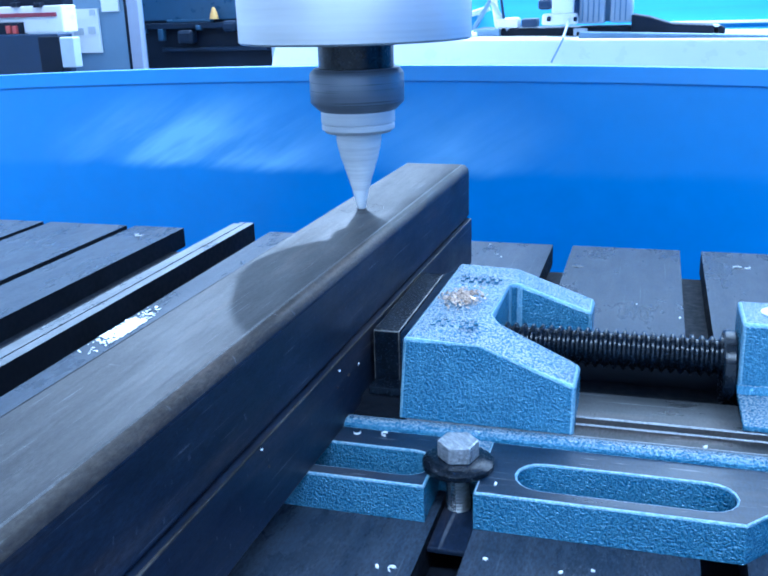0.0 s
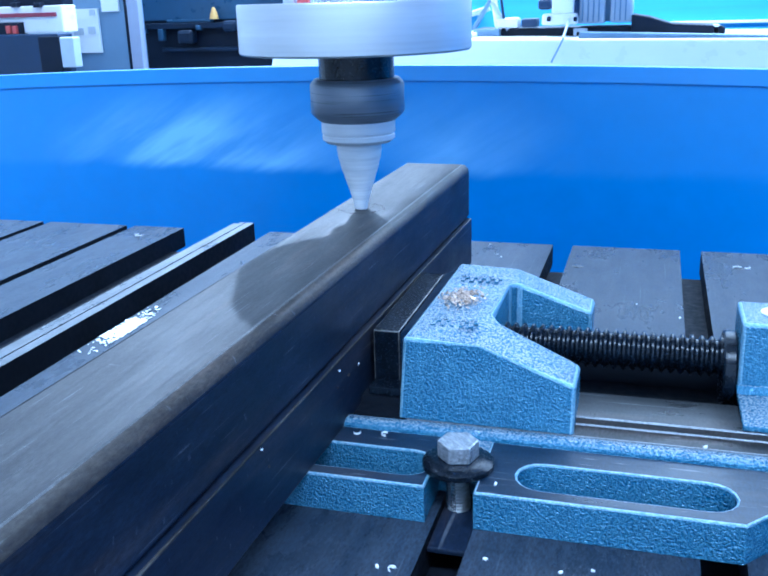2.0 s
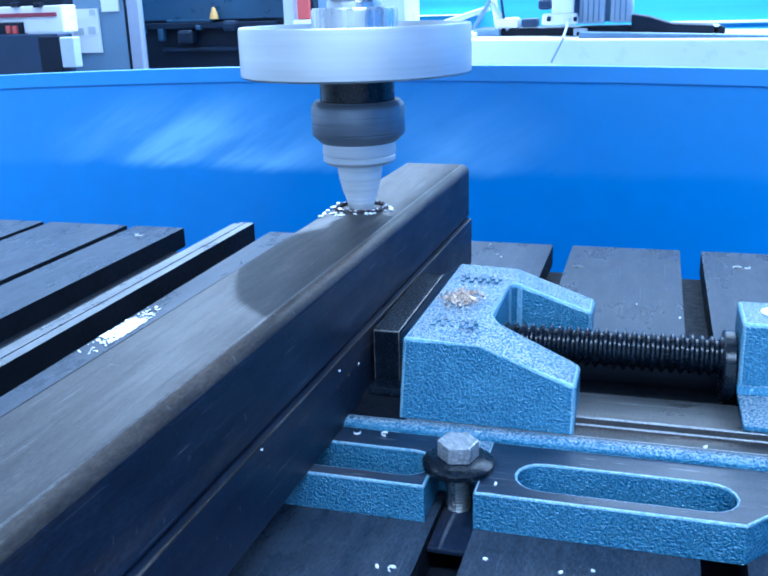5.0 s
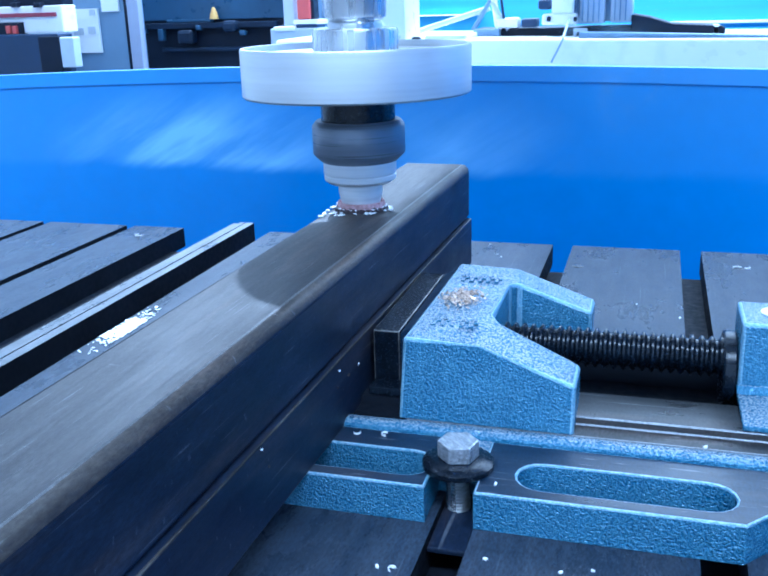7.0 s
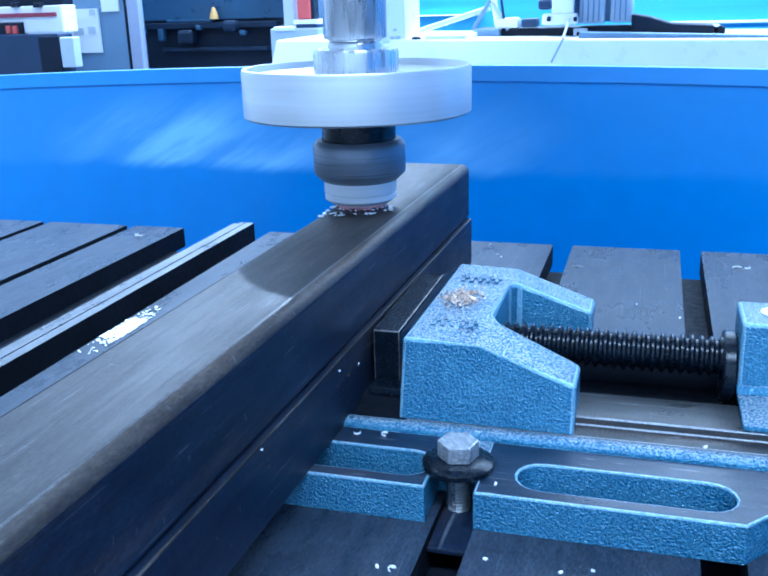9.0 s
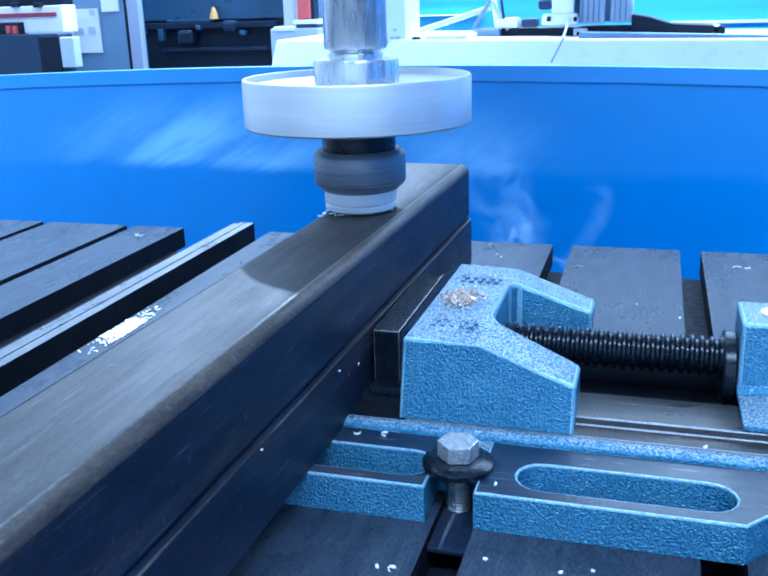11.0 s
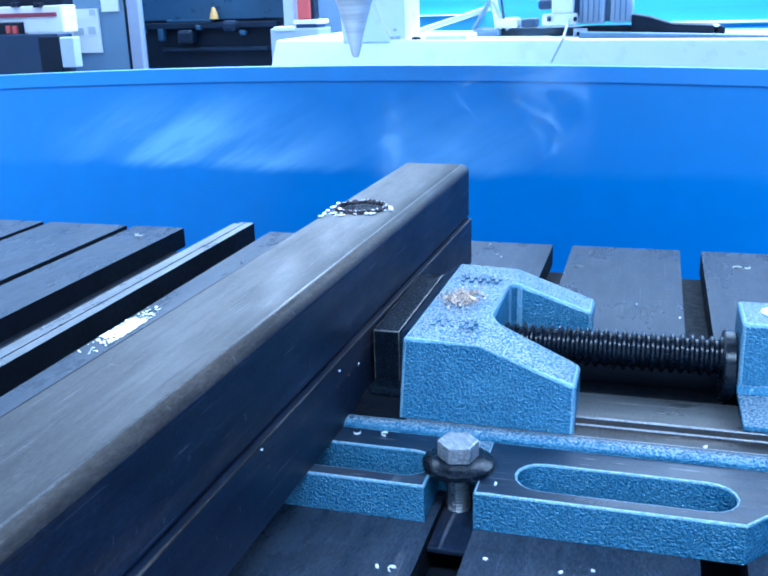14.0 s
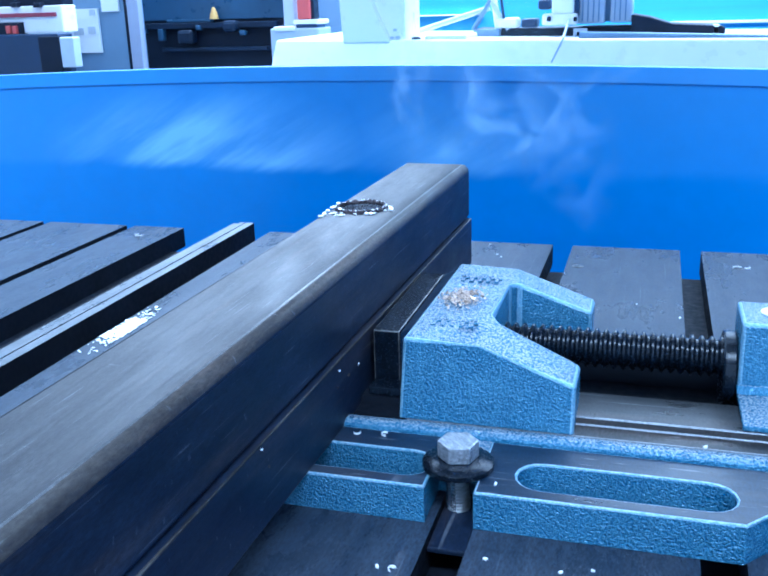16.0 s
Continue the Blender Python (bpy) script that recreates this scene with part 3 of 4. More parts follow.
def with_top(bm, z):
    bmesh.ops.recalc_face_normals(bm, faces=bm.faces)
    edges = [e for e in bm.edges if e.is_manifold and e.calc_face_angle(0) > 0.6 and min(v.co.z for v in e.verts) > z - 1e-5
             and not all(abs(v.co.x - 0.2301) < 0.0005 for v in e.verts)]
    bmesh.ops.bevel(bm, geom=edges, offset=0.0011, segments=2, affect="EDGES", profile=0.5, material=2)
    for f in bm.faces:
        f.material_index = f.material_index if f.material_index == 2 and f.normal.z < 0.95 else 1 if (f.normal.z > 0.95 and f.calc_center_median().z > z - 1e-4) else 0
    return bm


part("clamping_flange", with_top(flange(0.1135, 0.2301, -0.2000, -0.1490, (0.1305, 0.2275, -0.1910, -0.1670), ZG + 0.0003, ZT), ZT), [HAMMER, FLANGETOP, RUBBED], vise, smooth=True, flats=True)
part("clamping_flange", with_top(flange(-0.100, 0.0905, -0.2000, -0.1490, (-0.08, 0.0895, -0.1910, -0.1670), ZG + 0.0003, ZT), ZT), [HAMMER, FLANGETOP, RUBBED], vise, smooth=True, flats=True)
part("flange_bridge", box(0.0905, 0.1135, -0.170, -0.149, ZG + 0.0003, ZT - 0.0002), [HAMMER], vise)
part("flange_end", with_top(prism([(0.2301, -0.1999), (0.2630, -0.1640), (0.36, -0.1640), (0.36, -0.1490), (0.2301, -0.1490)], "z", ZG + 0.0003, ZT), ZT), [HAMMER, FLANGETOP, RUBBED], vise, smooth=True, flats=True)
part("body_rib", prism([(-0.1490, ZG), (-0.1490, ZT + 0.0015), (-0.1455, ZT + 0.0035), (-0.1400, ZT + 0.0025), (-0.1335, ZT - 0.0005), (-0.1335, ZG)], "x", -0.10, 0.42, 0.0008), HAMMER, vise, smooth=True, flats=True)
part("slide_way", prism([(-0.1330, ZG), (-0.1330, ZT - 0.0002), (-0.1215, ZT + 0.0008), (-0.1205, ZT + 0.005), (-0.0890, ZT + 0.005), (-0.0890, ZG)], "x", 0.0640, 0.42, 0.0008, 2, 1), [WAY, BRIGHTEDGE], vise, "ground bright steel slide way", smooth=True, flats=True)
# same profile painted near black, for the shade under the jaw plate
part("shaded_way_end", prism([(-0.1330, ZG), (-0.1330, ZT - 0.0002), (-0.1215, ZT + 0.0008), (-0.1205, ZT + 0.005), (-0.0890, ZT + 0.005), (-0.0890, ZG)], "x", -0.10, 0.0638), SLOT, vise, "end of the slide way, painted dark for the shade there")
part("slide_way", prism([(-0.0240, ZG), (-0.0240, ZT + 0.005), (0.0080, ZT + 0.005), (0.0080, ZG)], "x", -0.10, 0.42, 0.0005), WAY, vise, "ground bright steel slide way", smooth=True, flats=True)
# dark sheets stand for the shade in the channel below the screw
part("channel_shade", box(-0.10, 0.42, -0.0255, -0.0241, ZG + 0.004, ZT + 0.0045), SLOT, vise, "dark sheet for the shade on the channel side")
part("channel_floor", box(-0.10, 0.42, -0.0889, -0.0241, ZG + 0.0003, ZG + 0.004), SLOT, vise, "channel floor between the ways, painted dark for its shade")


def jaw():
    """Moving jaw: a block with two arms round the screw, its top falling towards the arm ends."""
    plan = [(0.0625, -0.130), (0.1525, -0.130), (0.1525, -0.100), (0.108, -0.0925)] + \
           [(0.1035, -0.086), (0.1030, -0.028), (0.108, -0.0205), (0.1525, -0.014), (0.1525, 0.013), (0.0640, 0.013)]
    bm = prism(plan, "z", ZT + 0.0002, -0.038)
    # the top falls towards the arm ends
    bmesh.ops.bisect_plane(bm, geom=list(bm.verts) + list(bm.edges) + list(bm.faces), plane_co=(0.1030, 0, 0), plane_no=(1, 0, 0))
    for v in bm.verts:
        if v.co.z > -0.06 and v.co.x > 0.1031:
            v.co.z -= (v.co.x - 0.1030) * 0.40
    for v in bm.verts:
        if v.co.z < -0.07:
            if v.co.y < -0.12:
                v.co.y -= 0.0030
            if v.co.x < 0.07:
                v.co.x -= 0.0025
    bmesh.ops.recalc_face_normals(bm, faces=bm.faces)
    edges = [e for e in bm.edges if e.is_manifold and e.calc_face_angle(0) > 0.25 and max(v.co.z for v in e.verts) > -0.07]
    bmesh.ops.bevel(bm, geom=edges, offset=0.0020, segments=3, affect="EDGES", profile=0.5, material=1)
    return bm


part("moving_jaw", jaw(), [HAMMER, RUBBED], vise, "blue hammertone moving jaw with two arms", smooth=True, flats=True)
part("jaw_plate", prism([(0.0390, ZT + 0.006), (0.0540, ZT + 0.006), (0.0540, -0.0440), (0.0390, -0.0440)], "y", -0.1065, 0.006, 0.0006, 2, 1), [BLACK, GLINTEDGE], vise, "black hardened jaw plate")


# added black block standing for the band of shade below the plate
part("jaw_shade_strip", box(0.0392, 0.0620, -0.1190, 0.005, ZT + 0.0053, ZT + 0.0100, 0.0008), BLACK, vise, "black strip for the shade under the jaw plate")
part("jaw_shoulder", prism([(0.0541, ZT + 0.006), (0.0541, -0.0450), (0.0648, -0.0392), (0.0648, ZT + 0.006)], "y", -0.1060, 0.006, 0.0012), FLANGETOP, vise, "sloping casting shoulder behind the jaw plate", smooth=True, flats=True)


def thread(length, r, pitch, depth):
    prof = []
    z = 0.0
    while z < length:
        prof += [(r - depth, z), (r, z + pitch * 0.28), (r, z + pitch * 0.5), (r - depth, z + pitch * 0.78)]
        z += pitch
    return lathe([(0, 0)] + prof + [(0, z)], 28)


screw = part("screw_spindle", thread(0.130, 0.0114, 0.0052, 0.0022), BLACK, vise, "black oily threaded screw", smooth=True)
at(screw, 0.104, -0.0565, -0.0640, 0, 90, 0)
sc = part("screw_collar", lathe([(0, 0), (0.0205, 0), (0.0215, 0.001), (0.0215, 0.006), (0.0205, 0.007), (0, 0.007)], 40), BLACK, vise, "black round screw collar", smooth=True)
at(sc, 0.2262, -0.0565, -0.0705, 0, 90, 0)
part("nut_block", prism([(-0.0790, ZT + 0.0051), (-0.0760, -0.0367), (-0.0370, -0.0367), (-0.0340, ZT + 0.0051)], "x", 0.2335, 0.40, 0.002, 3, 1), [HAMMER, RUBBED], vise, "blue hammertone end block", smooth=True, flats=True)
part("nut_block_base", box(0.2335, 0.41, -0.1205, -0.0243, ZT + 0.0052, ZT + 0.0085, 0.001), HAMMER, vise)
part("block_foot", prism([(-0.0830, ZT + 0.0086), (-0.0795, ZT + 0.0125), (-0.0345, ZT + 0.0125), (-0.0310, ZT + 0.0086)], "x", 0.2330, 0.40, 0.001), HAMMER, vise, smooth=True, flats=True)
dm = part("round_badge", lathe([(0, 0), (0.0085, 0), (0.0085, 0.0006), (0.0, 0.0006)], 32), PAPERM, vise, "white round badge")
at(dm, 0.2525, -0.0555, -0.0366)
dk = part("badge_mark", lathe([(0, 0), (0.0042, 0), (0.0042, 0.0004), (0.0, 0.0004)], 24), NAVYM, vise, "dark mark on the badge")
at(dk, 0.2525, -0.0555, -0.0359)

# foundry marks on the jaw top: rows of raised illegible bars
for y, n in ((-0.100, 5), (-0.018, 5)):
    for k in range(n):
        x = 0.0735 + k * 0.0052
        part("cast_mark", box(x - 0.0012, x + 0.0012, y - 0.0085, y + 0.0085 - 0.004 * (k % 2), -0.0385, -0.0373, 0.0003), HAMMER, vise)
        part("cast_mark", box(x - 0.0012, x + 0.0030, y - 0.002, y + 0.001, -0.0385, -0.0373, 0.0003), HAMMER, vise)

# chips of swarf on the jaw top and the table
swarf = thing("swarf_patch", 0.0805, -0.062, -0.0379, "pile of bright curled swarf chips on the jaw", "swarf", kind="stuff")
bm = bmesh.new()
for i in range(300):
    x, y = rng.gauss(0, 0.0052), rng.gauss(0, 0.0085)
    s = rng.uniform(0.0005, 0.0015)
    m = pose(x, y, rng.uniform(0.0006, 0.0022), rng.uniform(-50, 50), rng.uniform(-50, 50), rng.uniform(0, 360))
    a = [bm.verts.new(m @ Vector(p)) for p in ((-s, -s * 0.4, 0), (s * 0.8, -s * 0.5, 0), (s, s * 0.4, 0.0003), (-s * 0.7, s * 0.5, 0.0002))]
    b = [bm.verts.new(m @ (Vector(p) + Vector((0, 0, 0.0003)))) for p in ((-s, -s * 0.4, 0), (s * 0.8, -s * 0.5, 0), (s, s * 0.4, 0.0003), (-s * 0.7, s * 0.5, 0.0002))]
    bm.faces.new(a[::-1])
    bm.faces.new(b)
    for k in range(4):
        bm.faces.new((a[k], a[(k + 1) % 4], b[(k + 1) % 4], b[k]))
part("chips", bm, WARMCHIP, swarf)

# loose flakes lying about, and a wet glittering patch beside the tube
loose = thing("loose_flakes", 0, 0, 0, "bright metal flakes scattered over table and vise", "swarf", kind="stuff")
for x, y, z in ((0.0341, 0.2982, -0.1022), (0.0471, 0.2642, -0.1022), (0.0521, 0.2565, -0.1022), (0.1777, 0.1408, -0.1022), (0.2094, 0.1148, -0.1022), (0.1687, -0.2196, -0.1022), (0.1558, -0.2239, -0.1022), (0.1231, -0.2222, -0.1022), (0.0791, -0.2386, -0.1022), (0.0860, -0.2376, -0.1022), (0.2160, -0.1313, -0.0835), (0.1223, -0.1910, -0.0830), (0.1138, -0.1845, -0.0795)):
    at(part("flake", flake_mesh(rng.uniform(0.0010, 0.0018)), CHIP, loose), x, y, z + 0.0002, 0, 0, rng.uniform(0, 360))
wet = thing("glittering_chips", -0.1965, 0.006, ZG, "thin layer of bright wet chips on the table", "swarf", kind="stuff")
bm = bmesh.new()
for i in range(420):
    t = rng.gauss(0, 1)
    x, y = rng.uniform(-0.0065, 0.009), 0.020 * t
    s = rng.uniform(0.0006, 0.0019) * (1.1 if abs(t) < 1 else 0.7)
    m = pose(x, y, 0.0004, rng.uniform(-9, 9), rng.uniform(-9, 9), rng.uniform(0, 360))
    pts = [Vector(p) * s for p in ((-1, -0.5, 0), (0.8, -0.6, 0), (1, 0.5, 0), (-0.7, 0.6, 0))]
    a = [bm.verts.new(m @ p) for p in pts]
    b = [bm.verts.new(m @ (p + Vector((0, 0, 0.0003)))) for p in pts]
    bm.faces.new(a[::-1])
    bm.faces.new(b)
    for k in range(4):
        bm.faces.new((a[k], a[(k + 1) % 4], b[(k + 1) % 4], b[k]))
part("chips", bm, CHIP, wet)
for x, y in ((-0.3397, 0.272), (0.2606, 0.260), (0.1242, 0.240)):
    plug = thing("table_screw", x, y, ZG, "small dark socket screw set in the table", "screw", "table screws")
    part("screw_rim", lathe([(0.0026, 0.0002), (0.0046, 0.0004), (0.0052, 0.0)], 24), BLACK, plug, smooth=True)
    part("screw_head", lathe([(0, 0.0001), (0.0026, 0.0002)], 24), BLACK, plug, smooth=True)

# ---- clamping bolt ----
bolt = thing("clamping_bolt", 0.1020, -0.1775, ZT, "zinc hex bolt with a thick dark washer clamping the vise", "bolt")
w = part("washer", lathe([(0.0065, 0.0), (0.0165, 0.0), (0.0172, 0.0006), (0.0172, 0.0030), (0.0160, 0.0040), (0.0105, 0.0052), (0.0065, 0.0052)], 48), BLACK, bolt, "thick black washer", smooth=True)
bm = bmesh.new()
bmesh.ops.create_cone(bm, cap_ends=True, segments=6, radius1=0.0100, radius2=0.0100, depth=0.0085)
bmesh.ops.bevel(bm, geom=list(bm.edges), offset=0.0006, segments=2, affect="EDGES", profile=0.5)
h = part("bolt_head", bm, ZINC, bolt, "bright zinc hexagon head")
at(h, 0, 0, 0.0052 + 0.00425, 0, 0, 44)
sh = part("bolt_shank", thread(0.036, 0.0060, 0.00175, 0.0007), CHROME, bolt, "threaded bolt shank", smooth=True)
at(sh, 0, 0, -0.0365)

part("t_nut", box(-0.0070, 0.0110, -0.0370, 0.0120, -0.0250, -0.0222, 0.0008), BARSTEEL, bolt, "dull steel nut block in the slot")



def curl(x, y, z, r, sweep, turn, tilt):
    """A curled chip: a thin strip bent round."""
    bm = bmesh.new()
    n = 14
    rows = []
    for i in range(n + 1):
        a = radians(sweep * i / n)
        q = r * (1 + 0.25 * i / n)
        rows.append([bm.verts.new((q * math.cos(a) * k, q * math.sin(a) * k, h)) for k, h in ((1, 0), (1.12, 0), (1.12, 0.0011), (1, 0.0011))])
    for a, b in zip(rows, rows[1:]):
        for k in range(4):
            bm.faces.new((a[k], a[(k + 1) % 4], b[(k + 1) % 4], b[k]))
    bm.faces.new(rows[0])
    bm.faces.new(rows[-1][::-1])
    ob = tagged(part("curled_chip", bm, CHIP, smooth=True), "small bright curled steel chip", "metal chip", "curled chips")
    return at(ob, x, y, z, tilt, 0, turn)


for args in ((0.0589, -0.1545, ZT + 0.0003, 0.0016, 230, 60, 0), (0.0440, -0.1560, ZT + 0.0003, 0.0016, 200, 200, 0), (0.0860, -0.2390, ZG + 0.0003, 0.0015, 240, 20, 0), (-0.3390, 0.2690, ZG + 0.0006, 0.0034, 210, 120, 0), (0.2600, 0.2570, ZG + 0.0006, 0.0030, 190, 10, 0), (0.2680, 0.2590, ZG + 0.0003, 0.0020, 220, 200, 0)):
    curl(*args)

# ---- drilling spindle ----
drill = thing("drill_spindle", 0, 0, 0, "drilling spindle with friction drill, collet nut and cooling disc", "drill spindle")
part("friction_drill", lathe([(0.0055, 0.0148), (0.0070, 0.0198), (0.0070, 0.0204), (0.0086, 0.0250), (0.0101, 0.0296), (0.0100, 0.0302), (0.0115, 0.0340), (0.0126, 0.0378), (0.0125, 0.0384), (0.0136, 0.0420), (0.0142, 0.0452), (0.0141, 0.0457), (0.0145, 0.0470),
                              (0.0145, 0.0530)], 64), CARBIDE, drill, "grey conical carbide friction drill", smooth=True)
part("drill_tip", lathe([(0, 0), (0.0018, 0.0002), (0.0028, 0.003), (0.0036, 0.0060), (0.0055, 0.0148), (0.0050, 0.0152), (0, 0.0152)], 64), POLISHED, drill, "polished bright drill tip", smooth=True)
part("drill_collar", lathe([(0.010, 0.0525), (0.0205, 0.0525), (0.0234, 0.0548), (0.0234, 0.0575), (0.0229, 0.0580), (0.0229, 0.0586), (0.0237, 0.0592), (0.0237, 0.0690), (0.010, 0.0690)], 64), COLLARM, drill,
     "pale turned steel drill collar", smooth=True)
part("collet_nut", lathe([(0.010, 0.0664), (0.0240, 0.0664), (0.0250, 0.0670), (0.0294, 0.0712), (0.0299, 0.0722), (0.0299, 0.0890), (0.0292, 0.0905), (0.0270, 0.0928), (0.0240, 0.0928)], 64), NUTM, drill,
     "dark steel collet nut", smooth=True)
part("holder_neck", lathe([(0.0238, 0.090), (0.0238, 0.1095)], 64), BLACK, drill, "black tool holder neck", smooth=True)
part("cooling_disc", lathe([(0.0, 0.1090), (0.0712, 0.1090), (0.0724, 0.1102), (0.0724, 0.1376), (0.0717, 0.1388), (0.0697, 0.1388), (0.0690, 0.1370), (0.0683, 0.1345), (0.026, 0.1345)], 128), ALU, drill,
     "turned aluminium cooling disc", smooth=True)
part("disc_hub", lathe([(0.0270, 0.1340), (0.0270, 0.1468), (0.0260, 0.1490), (0.0172, 0.1493), (0.0172, 0.1520), (0.0162, 0.1535), (0.0172, 0.1550)], 64), CHROME, drill, "steel disc hub", smooth=True)
part("spindle_shaft", lathe([(0.0172, 0.1545), (0.0193, 0.1555), (0.0199, 0.1572), (0.0199, 0.70), (0.0, 0.70)], 48), CHROME, drill, "chromed spindle shaft", smooth=True)

# unseen carrier of the spindle, added to keep the bay lamp off the vise
blocker = thing("unseen_lamp_blocker", 0, 0, 0, "unseen navy carrier of the spindle, added to shade the vise", "drilling machine")
part("column", lathe([(0, -1.0), (0.20, -1.0), (0.20, -0.94), (0.11, -0.90), (0.11, 1.25), (0, 1.25)], 48), NAVYM, blocker, "unseen round column under the added arm", smooth=True).location = (1.15, 0.10, 0)
part("arm", box(-0.06, 1.30, 0.0, 0.18, 0.98, 1.22, 0.02, 3), NAVYM, blocker, "unseen arm that holds the shading block", smooth=True)
part("blocker_neck", box(-0.06, 0.08, 0.01, 0.17, 0.57, 1.0, 0.01, 3), NAVYM, blocker, "unseen square neck under the added arm", smooth=True)
part("blocker_head", box(-0.184, 0.10, -0.10, 0.84, 0.40, 0.58, 0.006, 3), NAVYM, blocker, "unseen long block that shades the vise", smooth=True)

# ---- far side of the workshop ----

def slab(name, label, category, mat, dims, y, depth, bevel=0.004, parent=None):
    x0, x1, z0, z1 = dims
    ob = part(name, box(x0, x1, y, y + depth, z0, z1, bevel), mat, parent)
    return tagged(ob, label, category)


bench = thing("white_bench", 0, 0, 0, "long white enamelled machine bench behind the guard", "bench")
part("bench_cover", prism([(1.255, -1.0), (1.255, -0.010), (1.292, 0.0475), (1.75, 0.0475), (1.75, -1.0)], "x", -0.600, 0.70, 0.004), WHITEM, bench).rotation_euler = (0, radians(0.7), 0)
slab("bench_lip", "", "", WHITEM, (-0.276, -0.190, 0.0480, 0.0590), 1.300, 0.120, 0.003, bench)
column = thing("white_column", 0, 0, 0, "white machine column standing on the bench", "machine column")
part("column_cover", prism([(-0.447, 0.0465), (-0.456, 0.190), (-0.385, 0.190), (-0.383, 0.130), (-0.3674, 0.092), (-0.345, 0.0465)], "y", 1.285, 1.42, 0.003), WHITEM, column)
part("column_back", box(-0.387, -0.318, 1.305, 1.43, 0.0465, 0.190, 0.003), WHITEM, column, "white rear casing")
cabinet = thing("electrical_cabinet", 0, 0, 0, "grey-blue steel electrical cabinet with a pale frame", "cabinet")
slab("cabinet_body", "", "", GREYM, (-1.886, -1.631, -1.000, 0.272), 2.400, 0.120, 0.004, cabinet)
slab("door_frame", "pale aluminium door frame", "", FRAMEM, (-1.616, -1.570, -1.000, 0.265), 2.380, 0.030, 0.004, cabinet)
slab("door_seam", "dark gap beside the frame", "", DARKM, (-1.635, -1.626, -1.000, 0.267), 2.395, 0.020, 0.0, cabinet)
slab("paper_notice", "white printed paper notice taped to the cabinet", "notice", PAPERM, (-1.868, -1.737, -0.023, 0.129), 2.385, 0.010, 0)
slab("paper_notice", "small white paper notice taped to the cabinet", "notice", PAPERM, (-1.719, -1.651, 0.117, 0.205), 2.385, 0.010, 0)
blackmachine = thing("dark_machine", 0, 0, 0, "large black machine tool standing in shadow", "machine tool")
slab("machine_body", "", "", DARKM, (-1.699, -1.080, -1.000, 0.263), 2.600, 0.800, 0.004, blackmachine)
part("amber_lamp", lathe([(0, 0.0), (0.016, 0.0), (0.014, 0.016), (0.005, 0.040), (0, 0.041)], 20), YELLOWM, blackmachine, "small amber warning lamp", smooth=True).location = (-1.370, 2.560, 0.080)
slab("machine_pipe", "dull grey pipe", "", MURKM, (-1.570, -1.390, 0.070, 0.081), 2.570, 0.030, 0.003, blackmachine)
slab("machine_beam", "dusty black crossbeam", "", SHADEM, (-1.671, -1.137, 0.048, 0.069), 2.560, 0.040, 0.003, blackmachine)
slab("machine_beam", "dusty black crossbeam", "", SHADEM, (-1.596, -1.171, -0.032, -0.018), 2.560, 0.040, 0.003, blackmachine)
slab("machine_knob", "dull knob", "", MURKM, (-1.674, -1.652, 0.033, 0.053), 2.550, 0.030, 0.004, blackmachine)
slab("machine_knob", "dull knob", "", MURKM, (-1.601, -1.580, 0.007, 0.049), 2.550, 0.030, 0.004, blackmachine)
slab("machine_knob", "dull knob", "", MURKM, (-1.445, -1.426, 0.042, 0.060), 2.550, 0.030, 0.004, blackmachine)
slab("machine_knob", "dull knob", "", MURKM, (-1.323, -1.296, 0.047, 0.067), 2.550, 0.030, 0.004, blackmachine)
slab("machine_knob", "dull knob", "", MURKM, (-1.272, -1.249, 0.022, 0.039), 2.550, 0.030, 0.004, blackmachine)
desk = thing("control_desk", 0, 0, 0, "white and red control desk above a navy base", "control desk")
slab("desk_panel", "", "", WHITEM, (-2.321, -1.683, 0.057, 0.143), 2.100, 0.080, 0.004, desk)
slab("desk_top", "dark top edge", "", DARKM, (-2.328, -1.689, 0.140, 0.222), 2.120, 0.060, 0.004, desk)
slab("trim_strip", "dark red trim strip", "", DULLRED, (-2.309, -1.703, 0.108, 0.121), 2.090, 0.020, 0.001, desk)
slab("display", "black display", "", DARKM, (-2.029, -1.833, 0.053, 0.093), 2.080, 0.030, 0.001, desk)
slab("display_digit", "orange-red bar", "", REDM, (-1.883, -1.868, 0.058, 0.083), 2.070, 0.015, 0.001, desk)
slab("display_digit", "orange-red bar", "", REDM, (-1.858, -1.843, 0.057, 0.082), 2.070, 0.015, 0.001, desk)
slab("desk_base", "dark navy steel base", "", NAVYM, (-2.298, -1.674, -1.000, 0.055), 2.050, 0.080, 0.004, desk)
slab("base_cover", "black cover", "", DARKM, (-1.745, -1.664, -1.000, 0.048), 2.040, 0.050, 0.004, desk)
slab("bracket", "white plastic bracket", "", PALEM, (-1.664, -1.613, -0.050, 0.044), 2.040, 0.040, 0.004, desk)
slab("desk_knob", "dark knob", "", DARKM, (-1.861, -1.837, 0.139, 0.155), 2.080, 0.030, 0.003, desk)
slab("desk_knob", "dark knob", "", DARKM, (-1.776, -1.750, 0.137, 0.152), 2.080, 0.030, 0.003, desk)
slab("machine_column", "grey-blue machine column", "machine column", GREYM, (-0.733, -0.637, -1.000, 0.209), 1.900, 0.080, 0.004)
valve = thing("pneumatic_valve", 0, 0, 0, "pale pneumatic valve block with a red fitting on the bench", "valve block")
